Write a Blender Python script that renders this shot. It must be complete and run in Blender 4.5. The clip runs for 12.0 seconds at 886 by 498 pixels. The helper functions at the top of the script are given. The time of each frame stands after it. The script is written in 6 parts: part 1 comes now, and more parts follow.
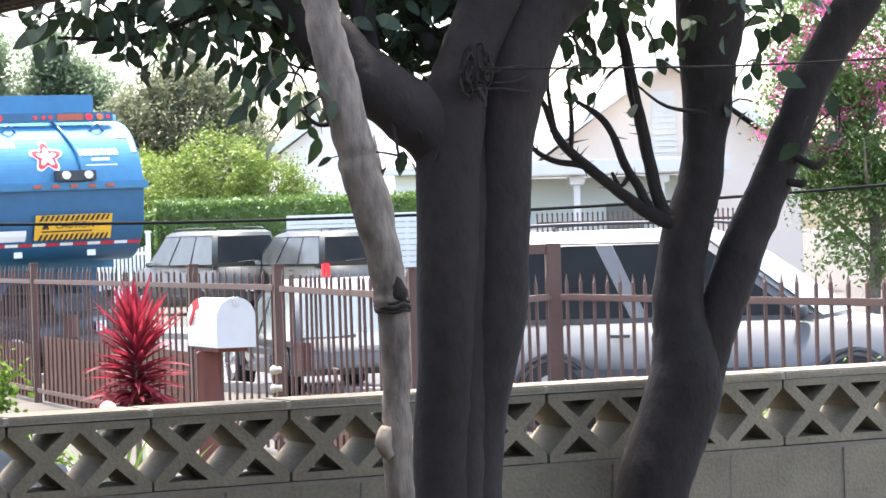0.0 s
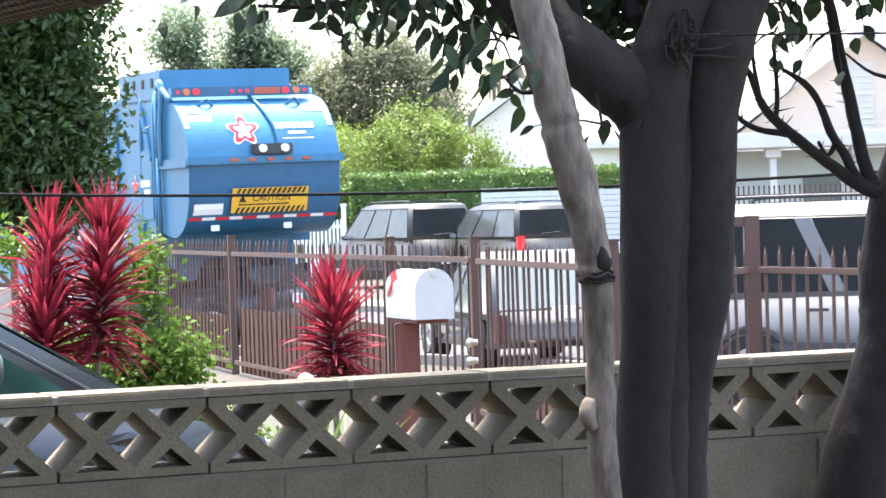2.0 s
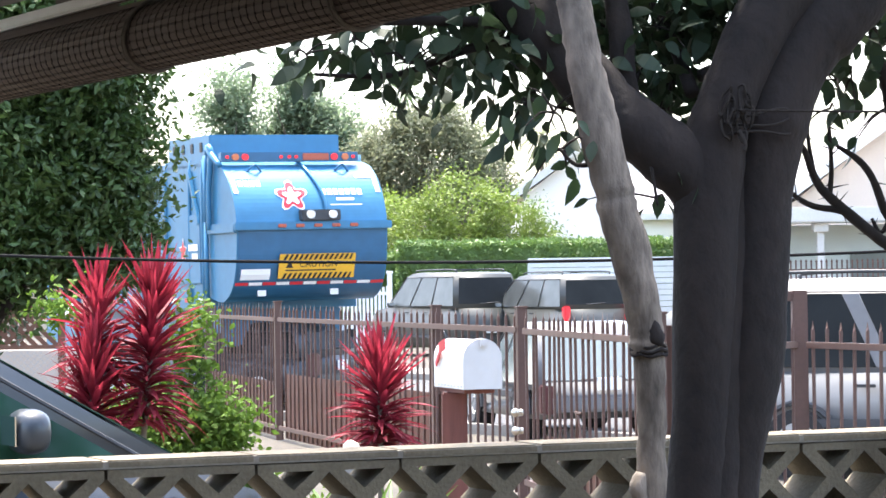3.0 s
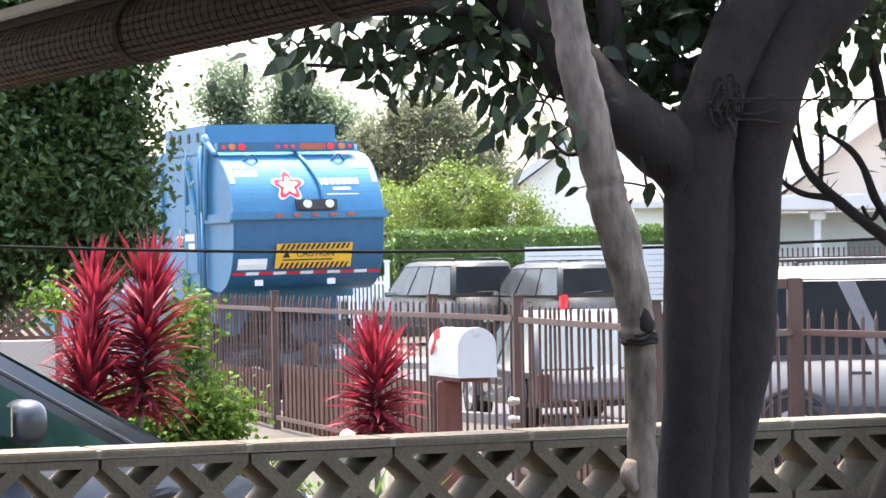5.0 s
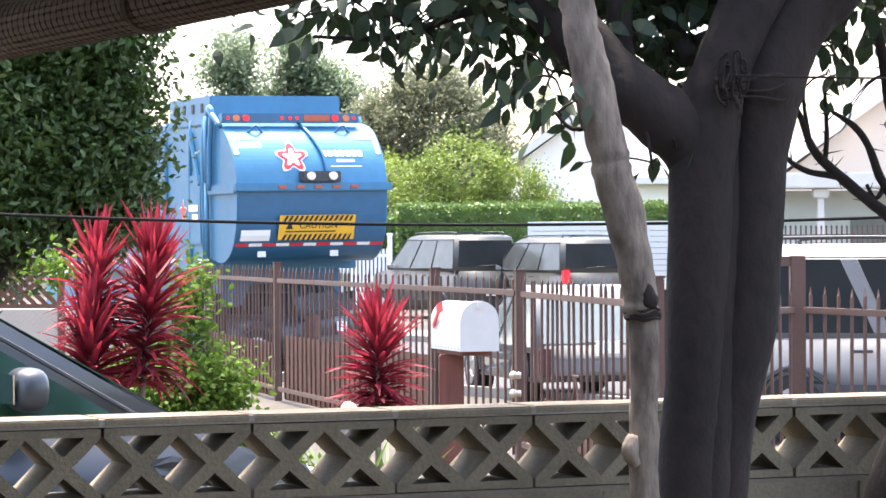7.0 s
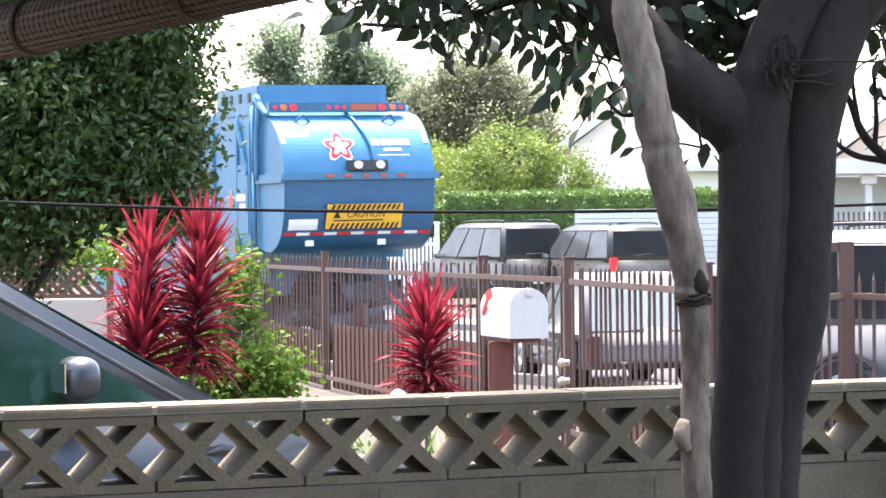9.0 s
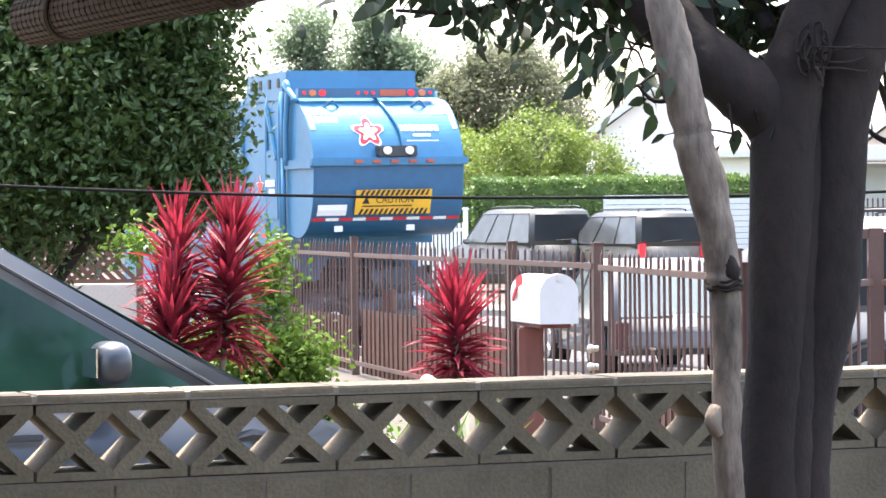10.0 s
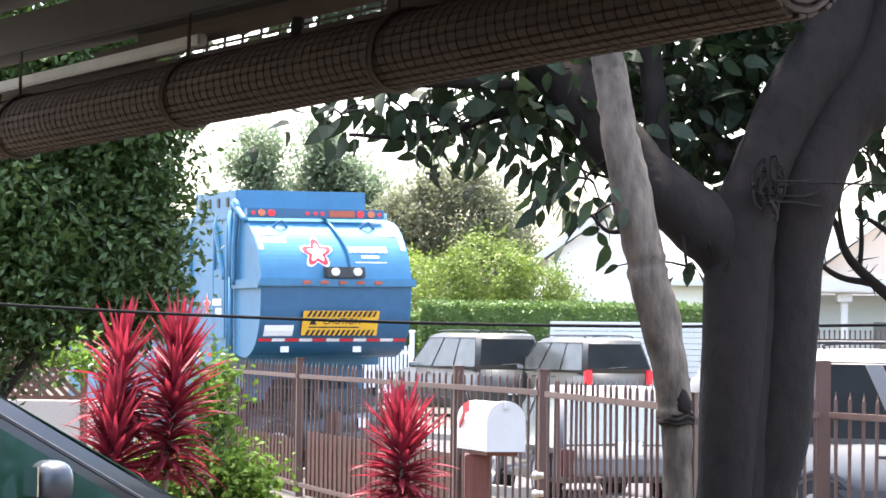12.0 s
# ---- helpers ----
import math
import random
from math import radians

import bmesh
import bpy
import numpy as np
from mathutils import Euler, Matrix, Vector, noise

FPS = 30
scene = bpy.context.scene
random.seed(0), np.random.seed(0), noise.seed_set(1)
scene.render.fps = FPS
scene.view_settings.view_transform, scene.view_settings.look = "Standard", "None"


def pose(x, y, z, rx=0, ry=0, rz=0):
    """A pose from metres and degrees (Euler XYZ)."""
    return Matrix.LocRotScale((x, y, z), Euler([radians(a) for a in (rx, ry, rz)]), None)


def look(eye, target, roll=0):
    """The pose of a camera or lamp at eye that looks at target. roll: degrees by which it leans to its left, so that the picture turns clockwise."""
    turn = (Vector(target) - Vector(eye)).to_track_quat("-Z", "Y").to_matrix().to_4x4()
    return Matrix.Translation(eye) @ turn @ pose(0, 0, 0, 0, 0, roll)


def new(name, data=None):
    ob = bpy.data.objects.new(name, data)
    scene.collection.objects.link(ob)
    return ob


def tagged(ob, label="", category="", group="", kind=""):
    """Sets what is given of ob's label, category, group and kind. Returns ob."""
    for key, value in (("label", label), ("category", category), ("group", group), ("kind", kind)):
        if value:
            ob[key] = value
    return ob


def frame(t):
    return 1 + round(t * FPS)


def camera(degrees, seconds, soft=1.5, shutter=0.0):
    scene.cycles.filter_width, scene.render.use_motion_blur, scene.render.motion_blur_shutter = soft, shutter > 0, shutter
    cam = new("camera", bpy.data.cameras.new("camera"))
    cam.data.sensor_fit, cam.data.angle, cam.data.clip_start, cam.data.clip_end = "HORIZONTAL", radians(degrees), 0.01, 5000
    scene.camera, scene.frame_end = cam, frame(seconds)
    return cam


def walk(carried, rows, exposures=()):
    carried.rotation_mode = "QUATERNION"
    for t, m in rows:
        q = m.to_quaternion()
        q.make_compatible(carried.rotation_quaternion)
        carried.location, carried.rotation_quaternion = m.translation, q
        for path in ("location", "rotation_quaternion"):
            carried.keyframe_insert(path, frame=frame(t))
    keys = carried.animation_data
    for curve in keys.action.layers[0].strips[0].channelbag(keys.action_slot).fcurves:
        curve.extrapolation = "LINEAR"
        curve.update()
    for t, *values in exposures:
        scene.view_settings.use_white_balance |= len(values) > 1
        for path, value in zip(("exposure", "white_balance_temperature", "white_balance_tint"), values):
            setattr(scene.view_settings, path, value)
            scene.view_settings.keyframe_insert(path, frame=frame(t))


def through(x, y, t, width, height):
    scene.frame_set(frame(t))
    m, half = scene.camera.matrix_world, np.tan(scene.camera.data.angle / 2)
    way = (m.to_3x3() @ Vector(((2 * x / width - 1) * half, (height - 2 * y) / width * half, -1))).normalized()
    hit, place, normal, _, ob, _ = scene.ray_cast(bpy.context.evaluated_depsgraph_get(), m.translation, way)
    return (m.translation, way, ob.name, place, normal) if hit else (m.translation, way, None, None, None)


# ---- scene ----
cam = camera(17.24, 12.0, soft=1.6)
EXPOSURES = [(0, 2.72, 6680, 13), (2.5, 2.76, 6560, 11.5), (4.5, 2.54, 6760, 14), (7.5, 2.7, 6840, 15.5), (9.5, 2.8, 6840, 15.5), (12, 2.8, 6800, 14.5)]
PATH = [
    (0, (-0.032, -3.579, 1.681), (0.4046, 0.3967, 1.6601), -1.81),
    (0.5, (-0.032, -3.556, 1.679), (0.3240, 0.4274, 1.6319), -2.12),
    (1, (-0.040, -3.530, 1.676), (0.2589, 0.4578, 1.5903), -2.05),
    (1.5, (-0.041, -3.515, 1.676), (0.2323, 0.4753, 1.6096), -1.50),
    (2, (-0.046, -3.487, 1.672), (0.1249, 0.5094, 1.6231), -1.80),
    (2.5, (-0.054, -3.473, 1.676), (0.0915, 0.5248, 1.6754), -2.05),
    (2.7, (-0.059, -3.479, 1.679), (0.0739, 0.5186, 1.7123), -1.18),
    (4.3, (-0.071, -3.506, 1.673), (0.0155, 0.4925, 1.7365), -0.38),
    (4.5, (-0.066, -3.509, 1.676), (0.0300, 0.4895, 1.7441), -0.44),
    (5, (-0.050, -3.525, 1.678), (0.0638, 0.4733, 1.7089), -1.05),
    (5.5, (-0.040, -3.551, 1.673), (0.0690, 0.4477, 1.6708), -1.39),
    (6, (-0.044, -3.579, 1.675), (0.1149, 0.4179, 1.6854), -0.55),
    (6.5, (-0.050, -3.556, 1.674), (0.1052, 0.4407, 1.6863), -0.17),
    (7, (-0.054, -3.531, 1.677), (0.0557, 0.4678, 1.6718), -0.35),
    (7.5, (-0.056, -3.513, 1.669), (-0.0038, 0.4871, 1.6702), -0.43),
    (7.7, (-0.061, -3.522, 1.670), (-0.0162, 0.4773, 1.6439), -0.66),
    (9.3, (-0.066, -3.574, 1.672), (-0.0202, 0.4258, 1.6523), -0.65),
    (9.5, (-0.070, -3.592, 1.671), (-0.0164, 0.4071, 1.6407), -0.52),
    (10, (-0.074, -3.578, 1.672), (-0.0674, 0.4217, 1.6326), -0.56),
    (10.5, (-0.077, -3.570, 1.670), (-0.0699, 0.4301, 1.6462), -0.47),
    (11, (-0.068, -3.543, 1.675), (0.0614, 0.4546, 1.7115), 0.05),
    (11.5, (-0.070, -3.521, 1.681), (0.0760, 0.4746, 1.8122), 0.12),
    (12, (-0.082, -3.503, 1.684), (-0.0028, 0.4942, 1.8121), 0.65),
]
walk(cam, [(t, look(eye, target, roll)) for t, eye, target, roll in PATH], EXPOSURES)

# ---------------------------------------------------------------- light
SUN_DIR = Vector((-0.1, 0.26, 0.95)).normalized()  # towards the sun: high over the street
world = bpy.data.worlds.new("sky")
scene.world = world
world.use_nodes = True
wn = world.node_tree.nodes
sky = wn.new("ShaderNodeTexSky")
sky.sky_type = "NISHITA"
sky.sun_disc = False
sky.sun_elevation = math.asin(SUN_DIR.z)
sky.sun_rotation = math.atan2(SUN_DIR.x, SUN_DIR.y)
sky.air_density, sky.dust_density, sky.ozone_density = 1.0, 3.5, 1.0
wn["Background"].inputs["Strength"].default_value = 0.15
world.node_tree.links.new(sky.outputs["Color"], wn["Background"].inputs["Color"])
sun = new("sun", bpy.data.lights.new("sun", "SUN"))
sun.data.energy, sun.data.angle, sun.data.color = 2.5, radians(6), (1.0, 0.97, 0.92)
sun.matrix_world = look(SUN_DIR * 60, (0, 0, 0))


# ---------------------------------------------------------------- materials
def rgb(c):
    return (c[0], c[1], c[2], 1.0)


def mat(name, base, rough=0.6, metal=0.0, vary=0.15, grain=12.0, stain=1.2, bump=0.15, spec=0.5, per=0.0, hue=None, coat=0.0, stretch=(1, 1, 1), through=0.0):
    """A surface with fine grain, broad stains and relief, in metres. per: brightness change from piece to piece."""
    m = bpy.data.materials.new(name)
    m.use_nodes = True
    nt = m.node_tree
    N, L = nt.nodes, nt.links
    b = N["Principled BSDF"]
    b.inputs["Roughness"].default_value = rough
    b.inputs["Metallic"].default_value = metal
    b.inputs["Specular IOR Level"].default_value = spec
    b.inputs["Coat Weight"].default_value = coat
    tc = N.new("ShaderNodeTexCoord")
    mp = N.new("ShaderNodeMapping")
    mp.inputs["Scale"].default_value = stretch
    L.new(tc.outputs["Object"], mp.inputs["Vector"])
    n1, n2 = N.new("ShaderNodeTexNoise"), N.new("ShaderNodeTexNoise")
    n1.inputs["Scale"].default_value, n1.inputs["Detail"].default_value = grain, 5
    n2.inputs["Scale"].default_value, n2.inputs["Detail"].default_value = stain, 3
    for n in (n1, n2):
        L.new(mp.outputs["Vector"], n.inputs["Vector"])
    add = N.new("ShaderNodeMath")
    add.operation = "ADD"
    L.new(n1.outputs["Fac"], add.inputs[0])
    L.new(n2.outputs["Fac"], add.inputs[1])
    last = add.outputs[0]
    if per:
        oi, geo = N.new("ShaderNodeObjectInfo"), N.new("ShaderNodeNewGeometry")
        s1, s2 = N.new("ShaderNodeMath"), N.new("ShaderNodeMath")
        s1.operation, s2.operation = "ADD", "MULTIPLY_ADD"
        L.new(oi.outputs["Random"], s1.inputs[0])
        L.new(geo.outputs["Random Per Island"], s1.inputs[1])
        L.new(s1.outputs[0], s2.inputs[0])
        s2.inputs[1].default_value = per
        L.new(last, s2.inputs[2])
        last = s2.outputs[0]
    ramp = N.new("ShaderNodeMapRange")
    ramp.inputs["From Min"].default_value, ramp.inputs["From Max"].default_value = 0.55, 1.45 + per * 1.6
    L.new(last, ramp.inputs["Value"])
    mix = N.new("ShaderNodeMix")
    mix.data_type = "RGBA"
    lo = [c * (1 - vary) for c in base]
    hi = [min(1, c * (1 + vary)) for c in (hue or base)]
    mix.inputs[6].default_value, mix.inputs[7].default_value = rgb(lo), rgb(hi)
    L.new(ramp.outputs["Result"], mix.inputs[0])
    L.new(mix.outputs[2], b.inputs["Base Color"])
    if bump:
        bp = N.new("ShaderNodeBump")
        bp.inputs["Strength"].default_value, bp.inputs["Distance"].default_value = bump, 0.01
        L.new(n1.outputs["Fac"], bp.inputs["Height"])
        L.new(bp.outputs["Normal"], b.inputs["Normal"])
    if through:
        tr, ms = N.new("ShaderNodeBsdfTranslucent"), N.new("ShaderNodeMixShader")
        L.new(mix.outputs[2], tr.inputs["Color"])
        ms.inputs[0].default_value = through
        L.new(b.outputs[0], ms.inputs[1])
        L.new(tr.outputs[0], ms.inputs[2])
        L.new(ms.outputs[0], N["Material Output"].inputs["Surface"])
    return m


def lamp_mat(name, base, power):
    m = mat(name, base, 0.3, vary=0.05, bump=0)
    b = m.node_tree.nodes["Principled BSDF"]
    b.inputs["Emission Color"].default_value = rgb(base)
    b.inputs["Emission Strength"].default_value = power
    return m


M = {
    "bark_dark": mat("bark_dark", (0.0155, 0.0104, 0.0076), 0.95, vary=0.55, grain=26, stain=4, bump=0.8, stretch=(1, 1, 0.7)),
    "bark_pale": mat("bark_pale", (0.06, 0.048, 0.036), 0.95, vary=0.55, grain=42, stain=11, bump=0.9, stretch=(1, 1, 0.4), hue=(0.165, 0.135, 0.104)),
    "leaf_near": mat("leaf_near", (0.024, 0.046, 0.018), 0.6, vary=0.35, grain=20, per=0.25, bump=0.05, through=0.25),
    "leaf_dark": mat("leaf_dark", (0.012, 0.026, 0.007), 0.5, vary=0.55, grain=3, per=0.4, bump=0, hue=(0.046, 0.086, 0.018), through=0.25),
    "leaf_bush": mat("leaf_bush", (0.05, 0.1, 0.015), 0.7, vary=0.5, grain=4, per=0.4, bump=0, spec=0.2, hue=(0.115, 0.195, 0.028), through=0.35),
    "leaf_hedge": mat("leaf_hedge", (0.075, 0.135, 0.03), 0.55, vary=0.4, grain=3, per=0.35, bump=0, hue=(0.1, 0.17, 0.04), through=0.3),
    "leaf_yellow": mat("leaf_yellow", (0.11, 0.175, 0.03), 0.5, vary=0.45, grain=2, per=0.4, bump=0, hue=(0.2, 0.27, 0.05), through=0.35),
    # both far leaf tones are greyed and lightened to hold distance haze
    "leaf_far": mat("leaf_far", (0.12, 0.18, 0.1), 0.6, vary=0.35, grain=1, per=0.35, bump=0, hue=(0.2, 0.26, 0.16), through=0.55),
    "leaf_olive": mat("leaf_olive", (0.1, 0.12, 0.065), 0.6, vary=0.4, grain=1, per=0.35, bump=0, hue=(0.18, 0.2, 0.12), through=0.55),
    "leaf_yucca": mat("leaf_yucca", (0.1, 0.17, 0.07), 0.5, vary=0.35, grain=2, per=0.35, bump=0, through=0.2),
    "leaf_red": mat("leaf_red", (0.062, 0.008, 0.012), 0.55, vary=0.5, grain=9, stain=5, per=0.55, bump=0.05, hue=(0.25, 0.022, 0.038), through=0.4, spec=0.25),
    "petal": mat("petal", (0.62, 0.09, 0.3), 0.6, vary=0.3, grain=5, per=0.4, bump=0, through=0.4),
    "block": mat("block", (0.175, 0.145, 0.095), 0.95, vary=0.4, grain=90, stain=7, bump=0.5, per=0.06),
    "mortar": mat("mortar", (0.17, 0.142, 0.104), 0.95, vary=0.25, grain=60, bump=0.4),
    "cap": mat("cap", (0.205, 0.17, 0.115), 0.95, vary=0.35, grain=90, stain=7, bump=0.45, per=0.1),
    "mortar_pale": mat("mortar_pale", (0.3, 0.27, 0.22), 0.95, vary=0.3, grain=60, bump=0.5),
    "fence": mat("fence", (0.085, 0.042, 0.03), 0.55, vary=0.25, grain=30, stain=3, bump=0.1, per=0.15),
    "panel": mat("panel", (0.125, 0.058, 0.037), 0.9, vary=0.3, grain=25, stain=2, bump=0.2, stretch=(1, 1, 0.2)),
    "white_metal": mat("white_metal", (0.6, 0.59, 0.57), 0.4, vary=0.06, grain=20, stain=8, bump=0.04),
    "red_paint": mat("red_paint", (0.55, 0.03, 0.04), 0.4, vary=0.15),
    "post_wood": mat("post_wood", (0.16, 0.055, 0.04), 0.8, vary=0.3, grain=30, bump=0.3, stretch=(1, 1, 0.15)),
    "brass": mat("brass", (0.55, 0.5, 0.42), 0.3, metal=0.9, vary=0.1),
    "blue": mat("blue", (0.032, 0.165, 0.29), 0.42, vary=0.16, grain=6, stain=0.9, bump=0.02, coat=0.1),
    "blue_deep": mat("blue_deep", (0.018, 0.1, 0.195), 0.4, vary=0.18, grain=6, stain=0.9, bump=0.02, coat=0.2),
    "white_paint": mat("white_paint", (0.8, 0.8, 0.79), 0.35, vary=0.05, grain=8, bump=0.02),
    "red_tape": mat("red_tape", (0.6, 0.03, 0.04), 0.35, vary=0.1),
    "yellow": mat("yellow", (0.78, 0.42, 0.03), 0.45, vary=0.12),
    "black": mat("black", (0.015, 0.015, 0.016), 0.5, vary=0.3),
    "rubber": mat("rubber", (0.02, 0.02, 0.02), 0.85, vary=0.3, grain=40),
    "steel": mat("steel", (0.42, 0.43, 0.44), 0.4, metal=0.8, vary=0.2, grain=20),
    "chrome": mat("chrome", (0.75, 0.76, 0.78), 0.12, metal=1.0, vary=0.05),
    "lens_red": lamp_mat("lens_red", (0.6, 0.02, 0.03), 0.15),
    "lens_amber": lamp_mat("lens_amber", (0.45, 0.14, 0.06), 0.05),
    "lens_dim": mat("lens_dim", (0.4, 0.09, 0.05), 0.3, vary=0.1),
    "lens_dark": mat("lens_dark", (0.08, 0.02, 0.02), 0.3, vary=0.1),
    "lens_white": mat("lens_white", (0.75, 0.74, 0.68), 0.15, vary=0.05),
    "glass": mat("glass", (0.02, 0.022, 0.022), 0.08, vary=0.3, grain=2, bump=0, spec=0.04),
    # pale base holds the grey sky mirrored in the hatchback's rear window
    "glass_pale": mat("glass_pale", (0.13, 0.155, 0.15), 0.08, vary=0.2, grain=2, bump=0, spec=0.9),
    # mid-grey base holds the pale reflections of the far side windows
    "glass_side": mat("glass_side", (0.075, 0.082, 0.08), 0.12, vary=0.5, grain=1.5, bump=0, spec=0.3),
    # bluish streaks in the colour stand in for sky on the windscreen
    "glass_front_sky": mat("glass_front_sky", (0.1, 0.125, 0.135), 0.1, vary=0.6, grain=1.6, stain=0.8, bump=0, spec=0.5, stretch=(1, 1, 4)),
    # green mottle in the colour stands in for reflections on the glass
    "glass_green_reflect": mat("glass_green_reflect", (0.016, 0.05, 0.032), 0.05, vary=0.75, grain=2.2, bump=0, spec=0.2),
    "car_slate": mat("car_slate", (0.042, 0.05, 0.058), 0.35, metal=0.2, vary=0.15, grain=5, coat=0.25, bump=0),
    "car_silver": mat("car_silver", (0.06, 0.063, 0.058), 0.4, metal=0.1, vary=0.15, grain=5, coat=0.0, bump=0),
    "car_white": mat("car_white", (0.145, 0.147, 0.147), 0.4, vary=0.1, grain=4, coat=0.1, bump=0),
    "car_dark": mat("car_dark", (0.07, 0.045, 0.045), 0.3, metal=0.2, vary=0.1, grain=5, coat=0.7, bump=0),
    "pillar_grey": mat("pillar_grey", (0.13, 0.13, 0.13), 0.5, vary=0.12, grain=12),
    "trim": mat("trim", (0.04, 0.042, 0.045), 0.6, vary=0.2),
    "stucco": mat("stucco", (0.82, 0.78, 0.7), 0.9, vary=0.07, grain=60, stain=0.5, bump=0.3),
    "stucco_peach": mat("stucco_peach", (0.66, 0.56, 0.47), 0.9, vary=0.07, grain=60, stain=0.5, bump=0.3),
    # tan darkened so the unseen porch walls throw less light forward
    "unseen_wall": mat("unseen_wall", (0.2, 0.17, 0.13), 0.9, vary=0.1, grain=60, stain=0.5, bump=0.3),
    "stucco_green": mat("stucco_green", (0.5, 0.54, 0.5), 0.9, vary=0.08, grain=60, stain=0.5, bump=0.3),
    "stucco_tan": mat("stucco_tan", (0.55, 0.45, 0.33), 0.9, vary=0.1, grain=60, stain=0.5, bump=0.3),
    "siding": mat("siding", (0.62, 0.66, 0.65), 0.6, vary=0.08, grain=10, stain=0.6, per=0.08),
    "shingle": mat("shingle", (0.34, 0.215, 0.155), 0.95, vary=0.22, grain=14, stain=0.6, bump=0.6, per=0.25),
    "shingle_grey": mat("shingle_grey", (0.3, 0.29, 0.29), 0.95, vary=0.2, grain=14, stain=0.6, bump=0.6, per=0.25),
    "asphalt": mat("asphalt", (0.055, 0.054, 0.053), 0.95, vary=0.25, grain=40, stain=0.4, bump=0.5),
    "concrete": mat("concrete", (0.23, 0.22, 0.195), 0.95, vary=0.18, grain=30, stain=0.5, bump=0.3),
    "soil": mat("soil", (0.062, 0.054, 0.042), 1.0, vary=0.35, grain=14, stain=0.7, bump=0.8),
    "lattice": mat("lattice", (0.15, 0.075, 0.05), 0.8, vary=0.25, grain=25, per=0.2),
    "cream": mat("cream", (0.5, 0.44, 0.37), 0.9, vary=0.08, grain=50, bump=0.2),
    "wire": mat("wire", (0.012, 0.012, 0.012), 0.9, vary=0.3, spec=0.1),
    "rope": mat("rope", (0.03, 0.025, 0.021), 0.95, vary=0.4, grain=90, bump=0.6, spec=0.1),
    "reed": mat("reed", (0.115, 0.085, 0.066), 0.85, vary=0.35, grain=25, stain=4, bump=0.4, per=0.35, stretch=(0.25, 0.25, 1)),
    "cord_pale": mat("cord_pale", (0.13, 0.11, 0.09), 0.95, vary=0.3, grain=80, bump=0.4),
    "cord": mat("cord", (0.058, 0.047, 0.04), 0.9, vary=0.3, grain=60),
    # dark tone with the porch shade in it, for ceiling and edge beam
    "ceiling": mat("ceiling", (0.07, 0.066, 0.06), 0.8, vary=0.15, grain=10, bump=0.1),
    "beam": mat("beam", (0.62, 0.6, 0.55), 0.6, vary=0.1, grain=20, bump=0.1),
}


# ---------------------------------------------------------------- mesh helpers
def mesh_of(bm, name, smooth=False):
    bmesh.ops.recalc_face_normals(bm, faces=bm.faces[:])
    me = bpy.data.meshes.new(name)
    bm.to_mesh(me)
    bm.free()
    if smooth:
        me.polygons.foreach_set("use_smooth", [True] * len(me.polygons))
    return me


def part(name, bm, material, parent=None, label="", smooth=False, at=None):
    """Links a bmesh as one mesh object, under a thing or a part."""
    me = mesh_of(bm, name, smooth)
    me.materials.append(M[material])
    ob = new(name, me)
    if parent is not None:
        ob.parent = parent
    if at is not None:
        ob.matrix_basis = at
    if label:
        tagged(ob, label)
    return ob


def piece(name, me, parent, m):
    ob = new(name, me)
    ob.parent = parent
    ob.matrix_basis = m
    return ob


def thing(name, m, label, category, group="", kind=""):
    ob = new(name)
    ob.matrix_basis = m
    return tagged(ob, label, category, group, kind)


def box(lo, hi, bevel=0.0, bm=None, m=None):
    own = bm is None
    bm = bm or bmesh.new()
    c, s = [(a + b) / 2 for a, b in zip(lo, hi)], [abs(b - a) for a, b in zip(lo, hi)]
    mm = Matrix.Translation(c) @ Matrix.Diagonal((*s, 1))
    r = bmesh.ops.create_cube(bm, size=1, matrix=(m @ mm) if m else mm)
    if bevel:
        es = list({e for v in r["verts"] for e in v.link_edges})
        bmesh.ops.bevel(bm, geom=es, offset=bevel, segments=2, affect="EDGES")
    return bm


def bar(a, b, w, h, bm=None, bevel=0.0):
    """A straight bar of section w x h from a to b."""
    a, b = Vector(a), Vector(b)
    d = b - a
    q = d.to_track_quat("Y", "Z").to_matrix().to_4x4()
    return box((-w / 2, 0, -h / 2), (w / 2, d.length, h / 2), bevel, bm, Matrix.Translation(a) @ q)


def disc(r, depth, seg=24, bm=None, m=None, r2=None):
    bm = bm or bmesh.new()
    bmesh.ops.create_cone(bm, cap_ends=True, segments=seg, radius1=r, radius2=r if r2 is None else r2, depth=depth, matrix=m or Matrix())
    return bm


